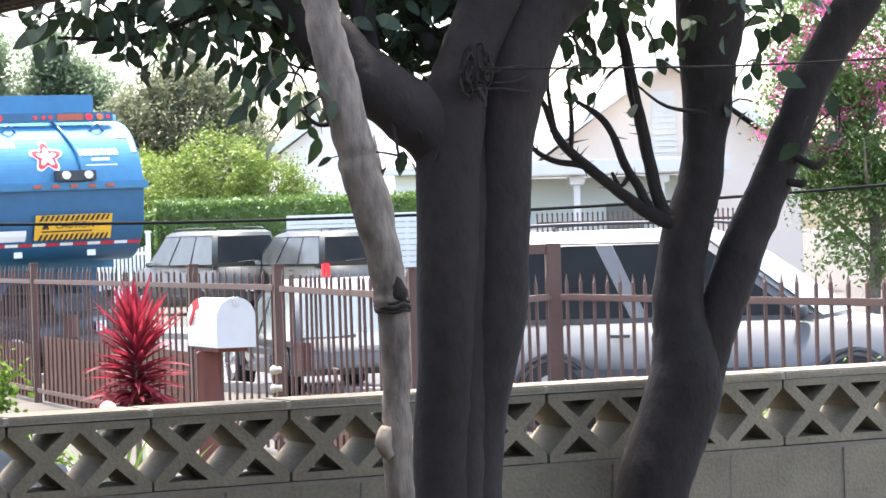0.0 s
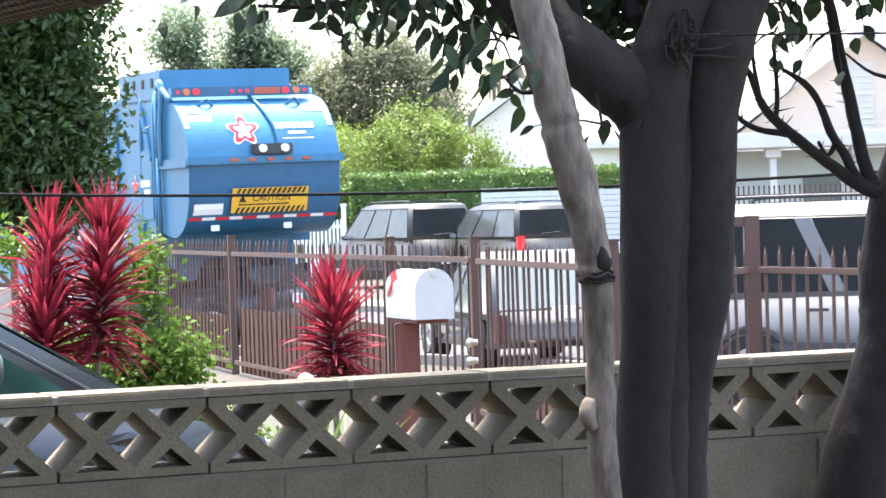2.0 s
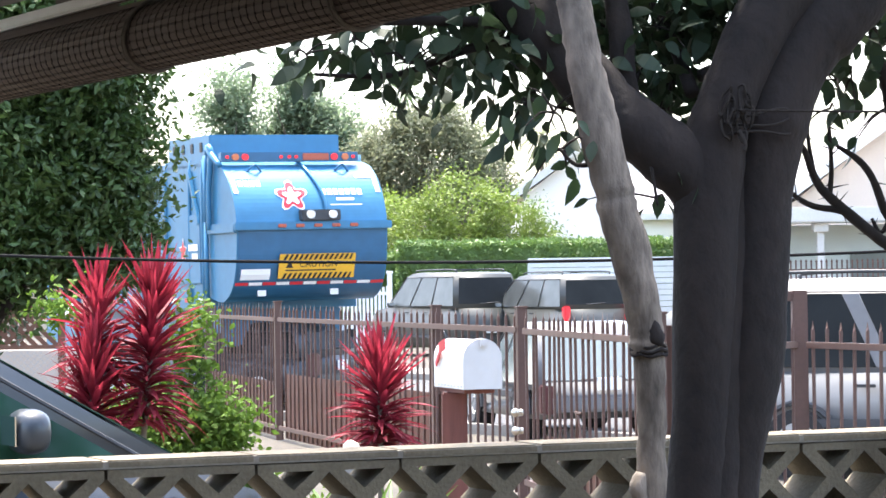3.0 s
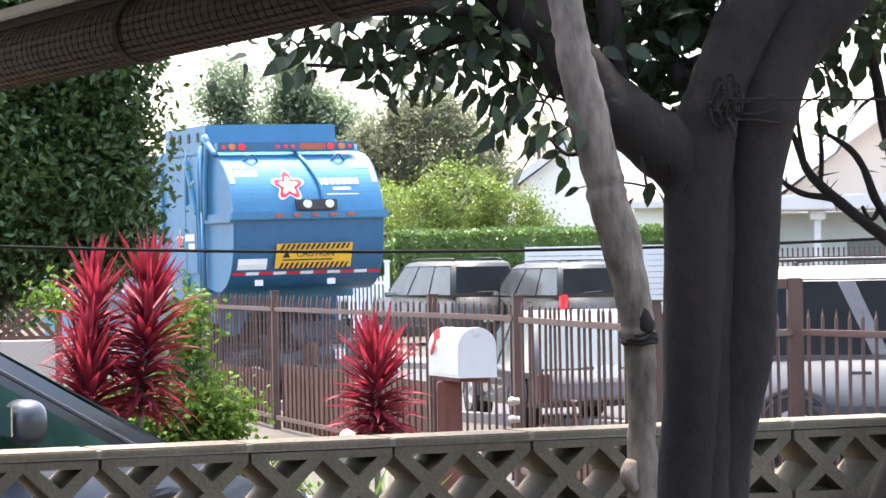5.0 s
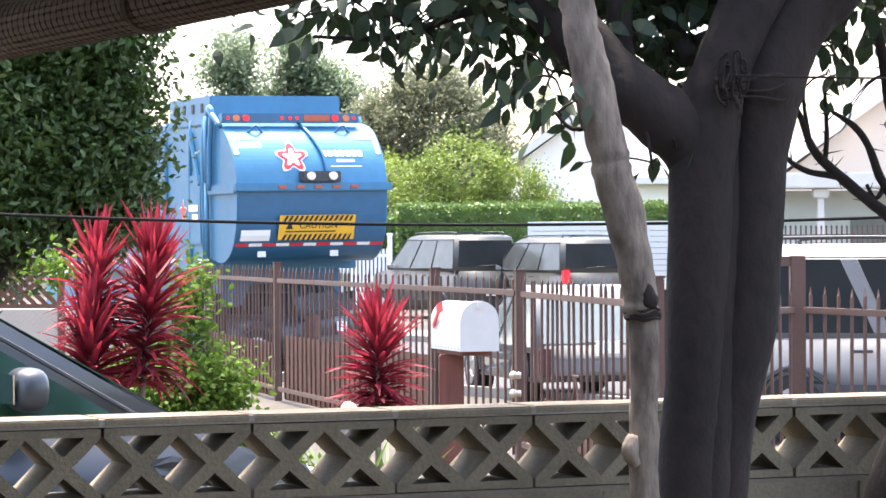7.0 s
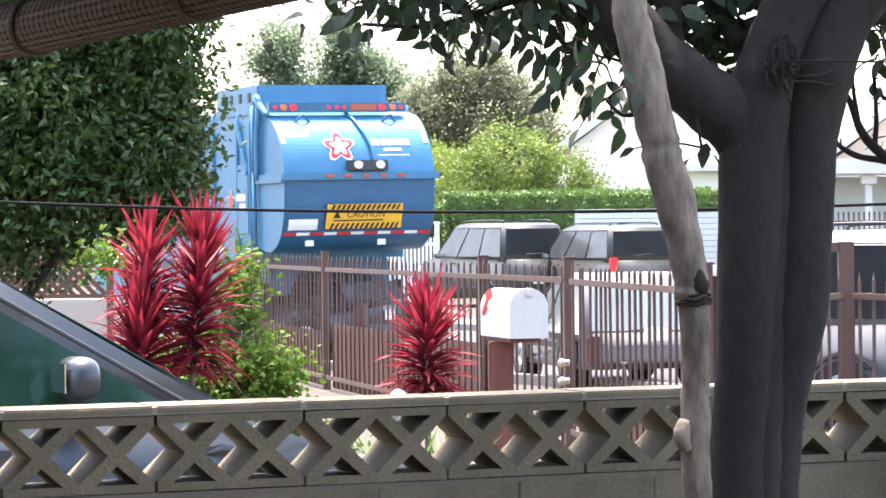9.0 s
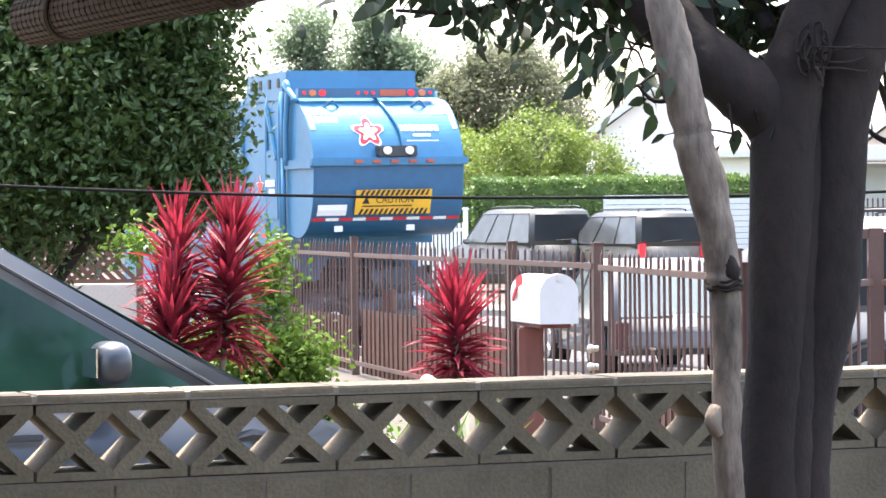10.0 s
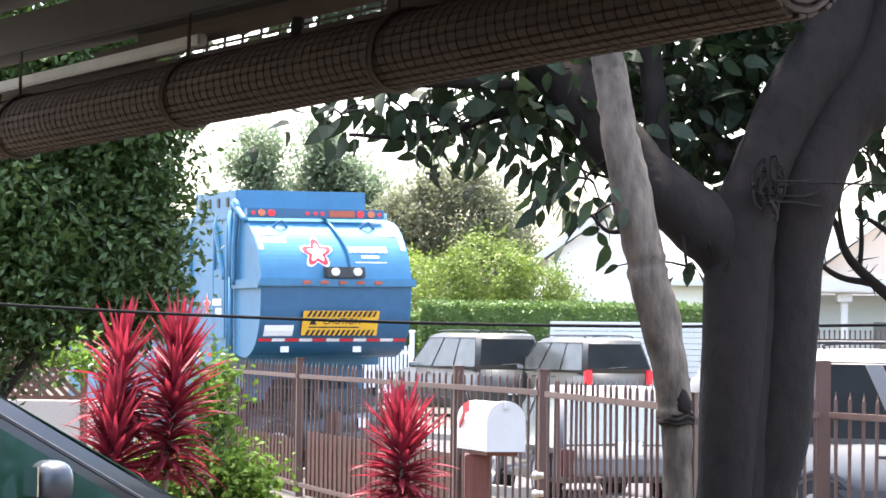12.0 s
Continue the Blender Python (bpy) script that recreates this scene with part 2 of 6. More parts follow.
def tube(pts, seg=10, bm=None, rough=0.0, sub=4, seed=0):
    """A round limb through points (x, y, z, radius), smoothed between them and roughened."""
    bm = bm or bmesh.new()
    P = [Vector(p[:3]) for p in pts]
    R = [p[3] for p in pts]
    path = []
    for i in range(len(P) - 1):
        p0, p1, p2, p3 = P[max(i - 1, 0)], P[i], P[i + 1], P[min(i + 2, len(P) - 1)]
        for k in range(sub):
            t = k / sub
            c = 0.5 * (2 * p1 + (p2 - p0) * t + (2 * p0 - 5 * p1 + 4 * p2 - p3) * t * t + (3 * p1 - p0 - 3 * p2 + p3) * t**3)
            path.append((c, R[i] + (R[i + 1] - R[i]) * t))
    path.append((P[-1], R[-1]))
    rings = []
    for i, (c, r) in enumerate(path):
        d = (path[min(i + 1, len(path) - 1)][0] - path[max(i - 1, 0)][0]).normalized()
        side = d.cross(Vector((0.3, 1, 0.1))).normalized()
        up = side.cross(d)
        ring = []
        for k in range(seg):
            a = 2 * math.pi * k / seg
            v = side * math.cos(a) + up * math.sin(a)
            f = 1 + rough * (noise.noise((c + v * r) * (0.55 / max(r, 0.02)) + Vector((seed, 0, 0))) + 0.5 * noise.noise((c + v * r) * (1.6 / max(r, 0.02))))
            ring.append(bm.verts.new(c + v * r * f))
        rings.append(ring)
    for a, b in zip(rings, rings[1:]):
        for k in range(seg):
            bm.faces.new((a[k], a[(k + 1) % seg], b[(k + 1) % seg], b[k]))
    bm.faces.new(rings[0][::-1])
    bm.faces.new(rings[-1])
    return bm


def prism(profile, x0, x1, taper=None, bm=None):
    """A side profile of (y, z) drawn out from x0 to x1. taper(y, z) gives the factor on x."""
    bm = bm or bmesh.new()
    f = taper or (lambda y, z: 1.0)
    a = [bm.verts.new((x0 * f(y, z), y, z)) for y, z in profile]
    b = [bm.verts.new((x1 * f(y, z), y, z)) for y, z in profile]
    n = len(profile)
    bm.faces.new(a)
    bm.faces.new(b[::-1])
    for i in range(n):
        bm.faces.new((a[i], b[i], b[(i + 1) % n], a[(i + 1) % n]))
    return bm


def soften(bm, off=0.03, seg=2, sharp=20):
    es = [e for e in bm.edges if len(e.link_faces) == 2 and e.calc_face_angle(0) > radians(sharp)]
    bmesh.ops.bevel(bm, geom=es, offset=off, segments=seg, affect="EDGES", clamp_overlap=True)
    return bm


def quads(polys, thick=0.0, push=None):
    """Flat panes from corner loops, with a thickness along push."""
    bm = bmesh.new()
    for poly in polys:
        vs = [bm.verts.new(p) for p in poly]
        f = bm.faces.new(vs)
        if thick:
            r = bmesh.ops.extrude_face_region(bm, geom=[f])
            bmesh.ops.translate(bm, vec=Vector(push) * thick, verts=[v for v in r["geom"] if isinstance(v, bmesh.types.BMVert)])
    return bm


def leaf_mesh(name, length, width, material, curl=0.25):
    """One folded leaf along +y from its stalk."""
    v, f = [], []
    steps = ((0.0, 0.03), (0.25, 0.8), (0.5, 1.0), (0.78, 0.62), (1.0, 0.02))
    for t, w in steps:
        z = -curl * length * t * t
        v += [(-width / 2 * w, length * t, z + width * 0.12 * w), (0, length * t, z), (width / 2 * w, length * t, z + width * 0.12 * w)]
    for i in range(len(steps) - 1):
        a = 3 * i
        f += [(a, a + 1, a + 4, a + 3), (a + 1, a + 2, a + 5, a + 4)]
    me = bpy.data.meshes.new(name)
    me.from_pydata(v, [], f)
    me.polygons.foreach_set("use_smooth", [True] * len(f))
    me.materials.append(M[material])
    return me


def foliage(name, blobs, count, size, material, parent=None, seed=1, droop=0.3, shell=0.55, label="", fine=False):
    """Many small leaves, gathered in clumps inside rough ellipsoids (x, y, z, rx, ry, rz), with gaps."""
    rng = np.random.default_rng(seed)
    vol = np.array([b[3] * b[4] * b[5] for b in blobs]) ** 0.67
    clumps = max(6, count // 45)
    pick = rng.choice(len(blobs), clumps, p=vol / vol.sum())
    B = np.array(blobs, float)[pick]
    d = rng.normal(size=(clumps, 3))
    d /= np.linalg.norm(d, axis=1)[:, None]
    rad = shell + (1 - shell) * rng.random(clumps) ** 0.5
    rad *= 0.86 + 0.3 * rng.random(clumps)
    C = B[:, :3] + d * rad[:, None] * B[:, 3:]
    cs = size * 2.3 * (0.6 + 0.8 * rng.random(clumps))
    idx = rng.integers(0, clumps, count)
    P = C[idx] + rng.normal(size=(count, 3)) * cs[idx][:, None] * (0.75, 0.75, 0.6)
    n = rng.normal(size=(count, 3)) + (0, 0, 0.8)
    n /= np.linalg.norm(n, axis=1)[:, None]
    a = rng.normal(size=(count, 3)) - (0, 0, droop)
    a -= n * (a * n).sum(1)[:, None]
    a /= np.linalg.norm(a, axis=1)[:, None]
    s = np.cross(n, a)
    ln = (size * (0.7 + 0.7 * rng.random(count)))[:, None]
    wd = ln * 0.24
    if fine:
        shape = ((0, 0), (0.2, 0.75), (0.45, 1.05), (0.75, 0.7), (1.0, 0.0), (0.75, -0.7), (0.45, -1.05), (0.2, -0.75))
        V = np.stack([P + a * ln * y + s * wd * x + n * (wd * 0.35 * abs(x) - ln * 0.18 * y * y) for y, x in shape], 1).reshape(-1, 3)
        o = np.arange(count)[:, None] * 8
        F = np.concatenate([o + (0, 1, 7, 7), o + (1, 2, 6, 7), o + (2, 3, 5, 6), o + (3, 4, 5, 5)])
        F = [f[:3] if f[2] == f[3] else f for f in F.tolist()]
    else:
        V = np.stack([P, P + a * ln * 0.45 + s * wd + n * wd * 0.3, P + a * ln, P + a * ln * 0.45 - s * wd + n * wd * 0.3], 1).reshape(-1, 3)
        F = np.arange(count * 4).reshape(-1, 4).tolist()
    me = bpy.data.meshes.new(name)
    me.from_pydata(V.tolist(), [], F)
    me.materials.append(M[material])
    ob = new(name, me)
    if parent is not None:
        ob.parent = parent
    if label:
        tagged(ob, label)
    return ob


def tree(name, at, limbs, blobs, count, size, material, bark, label, seed, group=""):
    """A standing tree: trunk, limbs and a crown of many leaves."""
    t = thing(name, pose(*at), label, "tree", group)
    for i, l in enumerate(limbs):
        part("limb" if i else "trunk", tube(l, 8, None, 0.15, 3, seed + i), bark, t, smooth=True)
    foliage("crown", blobs, count, size, material, t, seed)
    return t


def lerp(a, b, t):
    return Vector(a) + (Vector(b) - Vector(a)) * t


def ground_z(y):
    t = min(1, max(0, (y - 7.4) / 14.4))
    return -0.25 * t * t * (3 - 2 * t)


# ---------------------------------------------------------------- ground, road, porch
def build_ground():
    bm = bmesh.new()
    ys = [-700, -60, -8, 0, 4, 7.4, 9, 11, 13, 15, 17, 19, 20.5, 21.8, 30, 80, 300, 900]
    xs = [-900, -200, -40, -10, -4, 0, 4, 10, 40, 200, 900]
    g = [[bm.verts.new((x, y, ground_z(y))) for x in xs] for y in ys]
    for a, b in zip(g, g[1:]):
        for i in range(len(xs) - 1):
            bm.faces.new((a[i], a[i + 1], b[i + 1], b[i]))
    tagged(part("ground", bm, "soil"), "bare brown soil and worn driveway ground", "ground", kind="structure")


ROAD = Vector((-0.5, 0.866, 0))      # the way the street runs
ACROSS = Vector((0.866, 0.5, 0))     # towards its far side
KERB = Vector((-1.39, 38.33, -0.25))  # on the near kerb line


def build_road():
    def strip(name, d0, d1, z0, z1, material, label, cat):
        bm = bmesh.new()
        q = Matrix.Translation(KERB) @ Matrix(((ACROSS.x, ROAD.x, 0, 0), (ACROSS.y, ROAD.y, 0, 0), (0, 0, 1, 0), (0, 0, 0, 1)))
        box((d0, -14, z0), (d1, 120, z1), 0.01, bm, q)
        tagged(part(name, bm, material), label, cat, kind="structure")
    strip("road", 0.15, 10.2, -0.2, 0.006, "asphalt", "grey asphalt street with worn surface", "road")
    strip("kerb_near", -0.02, 0.15, -0.2, 0.13, "concrete", "pale concrete kerb along the street", "kerb")
    strip("kerb_far", 10.2, 10.37, -0.2, 0.13, "concrete", "pale concrete kerb along the street", "kerb")
    strip("pavement_far", 10.37, 12.2, -0.2, 0.125, "concrete", "pale concrete pavement across the street", "pavement")


BL, BR = Vector((-1.090, 3.830, 2.192)), Vector((0.520, 0.738, 2.232))  # ends of the rolled blind


def build_porch():
    d = (BR - BL).normalized()
    out = Vector((-d.y, d.x, 0))
    # the slab runs on overhead, out of view, to shade the foreground
    a, b = BL - d * 0.55 + out * 0.10, BR + d * 5.0 + out * 0.10
    bm = bmesh.new()
    loop = [a, b, b - out * 4.0, a - out * 4.0]
    lo = [bm.verts.new((p.x, p.y, 2.52)) for p in loop]
    hi = [bm.verts.new((p.x, p.y, 2.64)) for p in loop]
    bm.faces.new(lo), bm.faces.new(hi[::-1])
    for i in range(4):
        bm.faces.new((lo[i], lo[(i + 1) % 4], hi[(i + 1) % 4], hi[i]))
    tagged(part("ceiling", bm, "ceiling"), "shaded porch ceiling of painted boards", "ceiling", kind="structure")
    e0, e1 = BL - d * 0.55 + out * 0.03, BR + d * 5.0 + out * 0.03
    e0.z = e1.z = 2.42
    # the pale beam takes the dark ceiling colour to look shaded
    tagged(part("porch_beam", bar(e0, e1, 0.09, 0.1, None, 0.006), "ceiling"), "pale porch edge beam, darkened in colour for the porch shade", "beam", kind="structure")
    # two walls added out of view to keep the foreground dim
    w0, w1 = a - out * 4.0, b - out * 4.0
    w0.z = w1.z = 1.26
    tagged(part("wall_unseen_back", bar(w0, w1, 0.15, 2.5), "unseen_wall"), "unseen house wall added behind the porch, tan darkened to cut bounce light", "wall", kind="structure")
    s0, s1 = b - out * 4.0, b
    s0.z = s1.z = 1.26
    tagged(part("wall_unseen_side", bar(s0, s1, 0.15, 2.5), "unseen_wall"), "unseen house wall added beside the porch, tan darkened to cut bounce light", "wall", kind="structure")


def build_blind():
    """A reed blind, rolled up under the porch edge; its own frame runs along +y from the left end."""
    d = BR - BL
    m = Matrix.Translation(BL) @ d.to_track_quat("Y", "Z").to_matrix().to_4x4()
    t = thing("roller_blind", m, "rolled-up brown reed blind with dark cords, hung under the porch edge", "blind")
    L, R, n = d.length, 0.066, 26
    strip = box((-0.0072, 0, -0.0035), (0.0072, L, 0.0035), 0.002)
    me = mesh_of(strip, "slat")
    me.materials.append(M["reed"])
    for k in range(n):
        a = 2 * math.pi * k / n
        piece("slat", me, t, Matrix.Rotation(a, 4, "Y") @ Matrix.Translation((0, random.uniform(-0.012, 0.012), R)))
    core = disc(R - 0.004, L - 0.03, 28, None, Matrix.Translation((0, L / 2, 0)) @ Matrix.Rotation(radians(90), 4, "X"))
    part("roll_core", core, "reed", t, "inner turns of the rolled reeds")
    for y in (0.03, L - 0.03):
        bm = bmesh.new()
        for r in (0.058, 0.044, 0.03, 0.016):
            ring = [(r * math.cos(a), y + (0.035 if y > 1 else -0.035), r * math.sin(a), 0.005) for a in np.linspace(0, 6.283, 20)]
            tube(ring, 5, bm, 0, 1)
        part("rolled_edge", bm, "reed", t, "coiled end of the rolled reeds")
    bm = bmesh.new()
    for k in range(int(L / 0.034)):
        y = 0.02 + k * 0.034
        ring = [((R + 0.0042) * math.cos(a), y + 0.003 * math.sin(3 * a + k), (R + 0.0042) * math.sin(a), 0.0012) for a in np.linspace(0, 6.283, 20)]
        tube(ring, 4, bm, 0, 1)
    tagged(part("woven_cord", bm, "cord", t, "thin dark cords woven across the reeds"), kind="stuff")
    for y in (0.08 * L, 0.37 * L, 0.644 * L):
        bm = bmesh.new()
        for o in (0, 0.012):
            ring = [((R + 0.009) * math.cos(a), y + o + 0.03 * math.sin(a), (R + 0.008) * math.sin(a), 0.004) for a in np.linspace(0, 6.283, 26)]
            tube(ring, 6, bm, 0, 1)
        tube([(0.01, y, 0.07, 0.004), (0.012, y + 0.01, 0.15, 0.004), (0.0, y, 0.25, 0.004)], 6, bm, 0, 3)
        part("tie_cord", bm, "cord_pale", t, "pale cord looped round the roll")
    flat = mesh_of(box((-0.003, 0, -0.0062), (0.003, L, 0.0085), 0.001), "hanging_slat")
    flat.materials.append(M["reed"])
    for k in range(9):
        # the two open rows show light between the reeds along the middle of the blind
        spans = [(0.0, 0.28, 1.35), (0.27, 0.61, 0.3), (0.6, 1.0, 1.35)] if k in (1, 3) else [(0.0 if k < 4 else 0.1 + 0.075 * (k - 4), 1.0, 1.0 if k in (0, 2, 4) else 1.35)]
        for f0, f1, s in spans:
            piece("hanging_slat", flat, t, Matrix.Translation((-0.045 - 0.001 * k, f0 * L, 0.052 + 0.0172 * k)) @ Matrix.Diagonal((1, f1 - f0, s, 1)))
    for k in range(13):
        y = (0.28 + 0.026 * k) * L
        part("slat_cord", tube([(-0.046, y, 0.05, 0.0035 if k != 8 else 0.02), (-0.05, y + 0.008, 0.12, 0.0035 if k != 8 else 0.02)], 5), "cord", t)
    part("head_rail", box((-0.03, -0.45, 0.1), (-0.008, 1.3, 0.127), 0.004), "beam", t, "off-white wooden head rail")


# ---------------------------------------------------------------- block wall
def breeze_mesh():
    """A pierced block, 0.398 x 0.193 x 0.196: a diamond in the middle, half diamonds at both ends, four triangles."""
    W, H, D, b = 0.398, 0.196, 0.193, 0.021
    bm = bmesh.new()

    def loop(pts):
        vs = [bm.verts.new((x, 0, z)) for x, z in pts]
        return [bm.edges.new((vs[i], vs[(i + 1) % len(vs)])) for i in range(len(vs))]
    h, q, k = H / 2, W / 4, 0.024
    dz, dx = h - b - 0.004, q - k
    es = loop([(0, 0), (W, 0), (W, h - dz), (W - dx, h), (W, h + dz), (W, H), (0, H), (0, h + dz), (dx, h), (0, h - dz)])
    es += loop([(W / 2 - dx, h), (W / 2, h - dz), (W / 2 + dx, h), (W / 2, h + dz)])
    for cx in (q, 3 * q):
        tx = q - k - 0.018
        es += loop([(cx - tx, b), (cx + tx, b), (cx, h - 0.027)])
        es += loop([(cx - tx, H - b), (cx, h + 0.027), (cx + tx, H - b)])
    bmesh.ops.triangle_fill(bm, edges=es, use_beauty=True)
    bmesh.ops.dissolve_limit(bm, angle_limit=0.01, verts=bm.verts[:], edges=bm.edges[:])
    r = bmesh.ops.extrude_face_region(bm, geom=bm.faces[:])
    bmesh.ops.translate(bm, vec=(0, D, 0), verts=[v for v in r["geom"] if isinstance(v, bmesh.types.BMVert)])
    me = mesh_of(bm, "breeze_block")
    me.materials.append(M["block"])
    return me


def build_block_wall():
    w = thing("wall_garden", pose(0.032, 4.308, 0.036, 0, 0, 20.94), "grey concrete block garden wall with a pierced breeze-block course", "wall", kind="structure")
    bz = breeze_mesh()
    cap = mesh_of(box((0.003, -0.001, 0), (0.4034, 0.196, 0.024), 0.005), "cap_block")
    cap.materials.append(M["cap"])
    cmu = mesh_of(box((0.003, 0, 0), (0.403, 0.193, 0.189), 0.004), "concrete_block")
    cmu.materials.append(M["block"])
    for i in range(-9, 13):
        x = 0.4064 * i
        j = lambda s: random.uniform(-s, s)
        piece("breeze_block", bz, w, pose(x + 0.004, 0.002 + j(0.003), 0.977 + j(0.001), 0, 0, j(0.3)))
        piece("cap_block", cap, w, pose(x, j(0.002), 1.175 + j(0.001), 0, j(0.1), j(0.15)))
        for c in range(5):
            piece("concrete_block", cmu, w, pose(x + 0.203 * (1 - c % 2), j(0.0025), 0.774 - 0.2 * c, 0, 0, j(0.2)))
    part("cap_mortar", box((-3.65, 0.002, 1.176), (5.25, 0.193, 1.196)), "mortar_pale", w, "pale mortar between the cap blocks")
    part("mortar", box((-3.7, 0.0035, -0.1), (5.35, 0.1895, 0.974)), "mortar", w, "recessed grey mortar joints")


# ---------------------------------------------------------------- fences
def picket_mesh(name, h, s=0.022):
    """A square bar with a pressed spear point."""
    bm = box((-s / 2, -s / 2, 0), (s / 2, s / 2, h - 0.075))
    vs = [bm.verts.new(p) for p in ((-s * 0.5, -s * 0.3, h - 0.075), (s * 0.5, -s * 0.3, h - 0.075), (s * 0.5, s * 0.3, h - 0.075), (-s * 0.5, s * 0.3, h - 0.075),
                                    (-s * 0.85, 0, h - 0.05), (s * 0.85, 0, h - 0.05), (0, 0, h))]
    for f in ((0, 1, 5, 4), (2, 3, 4, 5), (4, 5, 6), (5, 4, 6), (1, 2, 5), (3, 0, 4)):
        try:
            bm.faces.new([vs[i] for i in f])
        except ValueError:
            pass
    me = mesh_of(bm, name)
    me.materials.append(M["fence"])
    return me


def fence_run(name, a, b, rail_z, top_z, posts, label, panel=None, pitch=0.118, post_top=None, category="fence"):
    """Posts at the given shares of the way, two rails, spear-topped pickets and perhaps a low solid sheet."""
    a, b = Vector((*a, 0)), Vector((*b, 0))
    d = b - a
    ang = math.degrees(math.atan2(d.y, d.x))
    z0 = min(ground_z(a.y), ground_z(b.y))
    t = thing(name, pose(a.x, a.y, 0, 0, 0, ang), label, category, "brown iron fencing")
    L = d.length
    for z in (rail_z, z0 + 0.16):
        part("rail", box((0, -0.054, z - 0.026), (L, -0.012, z + 0.026), 0.004), "fence", t)
    me = picket_mesh("picket", top_z - z0 - 0.05)
    n = int(L / pitch)
    for i in range(n):
        x = (i + 0.5) * L / n
        if any(abs(x - p * L) < 0.055 for p in posts):
            continue
        piece("picket", me, t, pose(x, -0.033, z0 + 0.05 + random.uniform(-0.008, 0.008), random.uniform(-0.5, 0.5), random.uniform(-0.6, 0.6), 0))
    for p in posts:
        bm = box((p * L - 0.045, -0.045, z0 - 0.1), (p * L + 0.045, 0.045, post_top or top_z), 0.006)
        box((p * L - 0.055, -0.055, (post_top or top_z)), (p * L + 0.055, 0.055, (post_top or top_z) + 0.02), 0.006, bm)
        part("post", bm, "fence", t)
    if panel:
        x0, x1, zt = panel
        part("kick_panel", box((x0, 0.024, z0 + 0.03), (x1, 0.03, zt)), "panel", t, "rusty brown sheet fixed behind the bars")
    return t


def build_fences():
    fence_run("iron_fence", (-2.294, 38.640), (-1.121, 32.949), 1.25, 1.46, (0.0, 1.0), "brown iron picket fence with spear points beside the bushes", (0.11, 5.65, 0.46), pitch=0.256)
    fence_run("iron_fence", (-1.071, 32.736), (1.343, 22.468), 1.25, 1.44, (0.715, 1.0), "brown iron picket fence with rusty sheet along its foot", (0.11, 7.71, 0.58), pitch=0.249)
    g = fence_run("iron_gate", (1.389, 22.261), (2.047, 17.317), 1.24, 1.43, (1.0,), "brown iron driveway gate with spear points and brass latch", (0.65, 4.79, 0.35), category="gate", pitch=0.229)
    for z in (0.52, 0.36):
        bm = bmesh.new()
        bmesh.ops.create_uvsphere(bm, u_segments=14, v_segments=10, radius=0.04, matrix=Matrix.Translation((-0.06, -0.11, z)))
        disc(0.03, 0.03, 14, bm, Matrix.Translation((-0.06, -0.06, z)) @ Matrix.Rotation(radians(90), 4, "X"))
        part("latch_knob", bm, "brass", g, "polished round knob", True)
    part("latch_bar", box((-0.16, -0.085, 0.49), (-0.02, -0.07, 0.53), 0.004), "brass", g)
    bm = bmesh.new()
    for a, b in (((2.15, 0.1), (2.4, 0.62)), ((2.65, 0.1), (2.4, 0.62)), ((2.28, 0.62), (2.52, 0.62))):
        bar((a[0], -0.06, a[1]), (b[0], -0.06, b[1]), 0.015, 0.015, bm)
    part("scroll_ornament", bm, "fence", g)
    fence_run("iron_fence", (2.122, 17.430), (3.386, 19.925), 1.14, 1.33, (0.0,), "short brown iron picket return beside the gate post", None, pitch=0.208)
    d = thing("gate_frame", pose(3.447, 19.952, 0), "tall brown iron gate frame post with a crossbeam", "gate frame")
    part("post", box((-0.06, -0.06, -0.3), (0.06, 0.06, 1.575), 0.006), "fence", d)
    part("crossbeam", box((-0.62, -0.05, 1.49), (-0.062, 0.05, 1.57), 0.006), "fence", d)
    part("far_post", box((-0.74, -0.06, -0.3), (-0.622, 0.06, 1.575), 0.006), "fence", d)
    fence_run("iron_fence", (3.508, 19.721), (6.128, 11.379), 1.14, 1.335, (1.0,), "brown iron picket fence with spear points before a parked car", None, pitch=0.219)


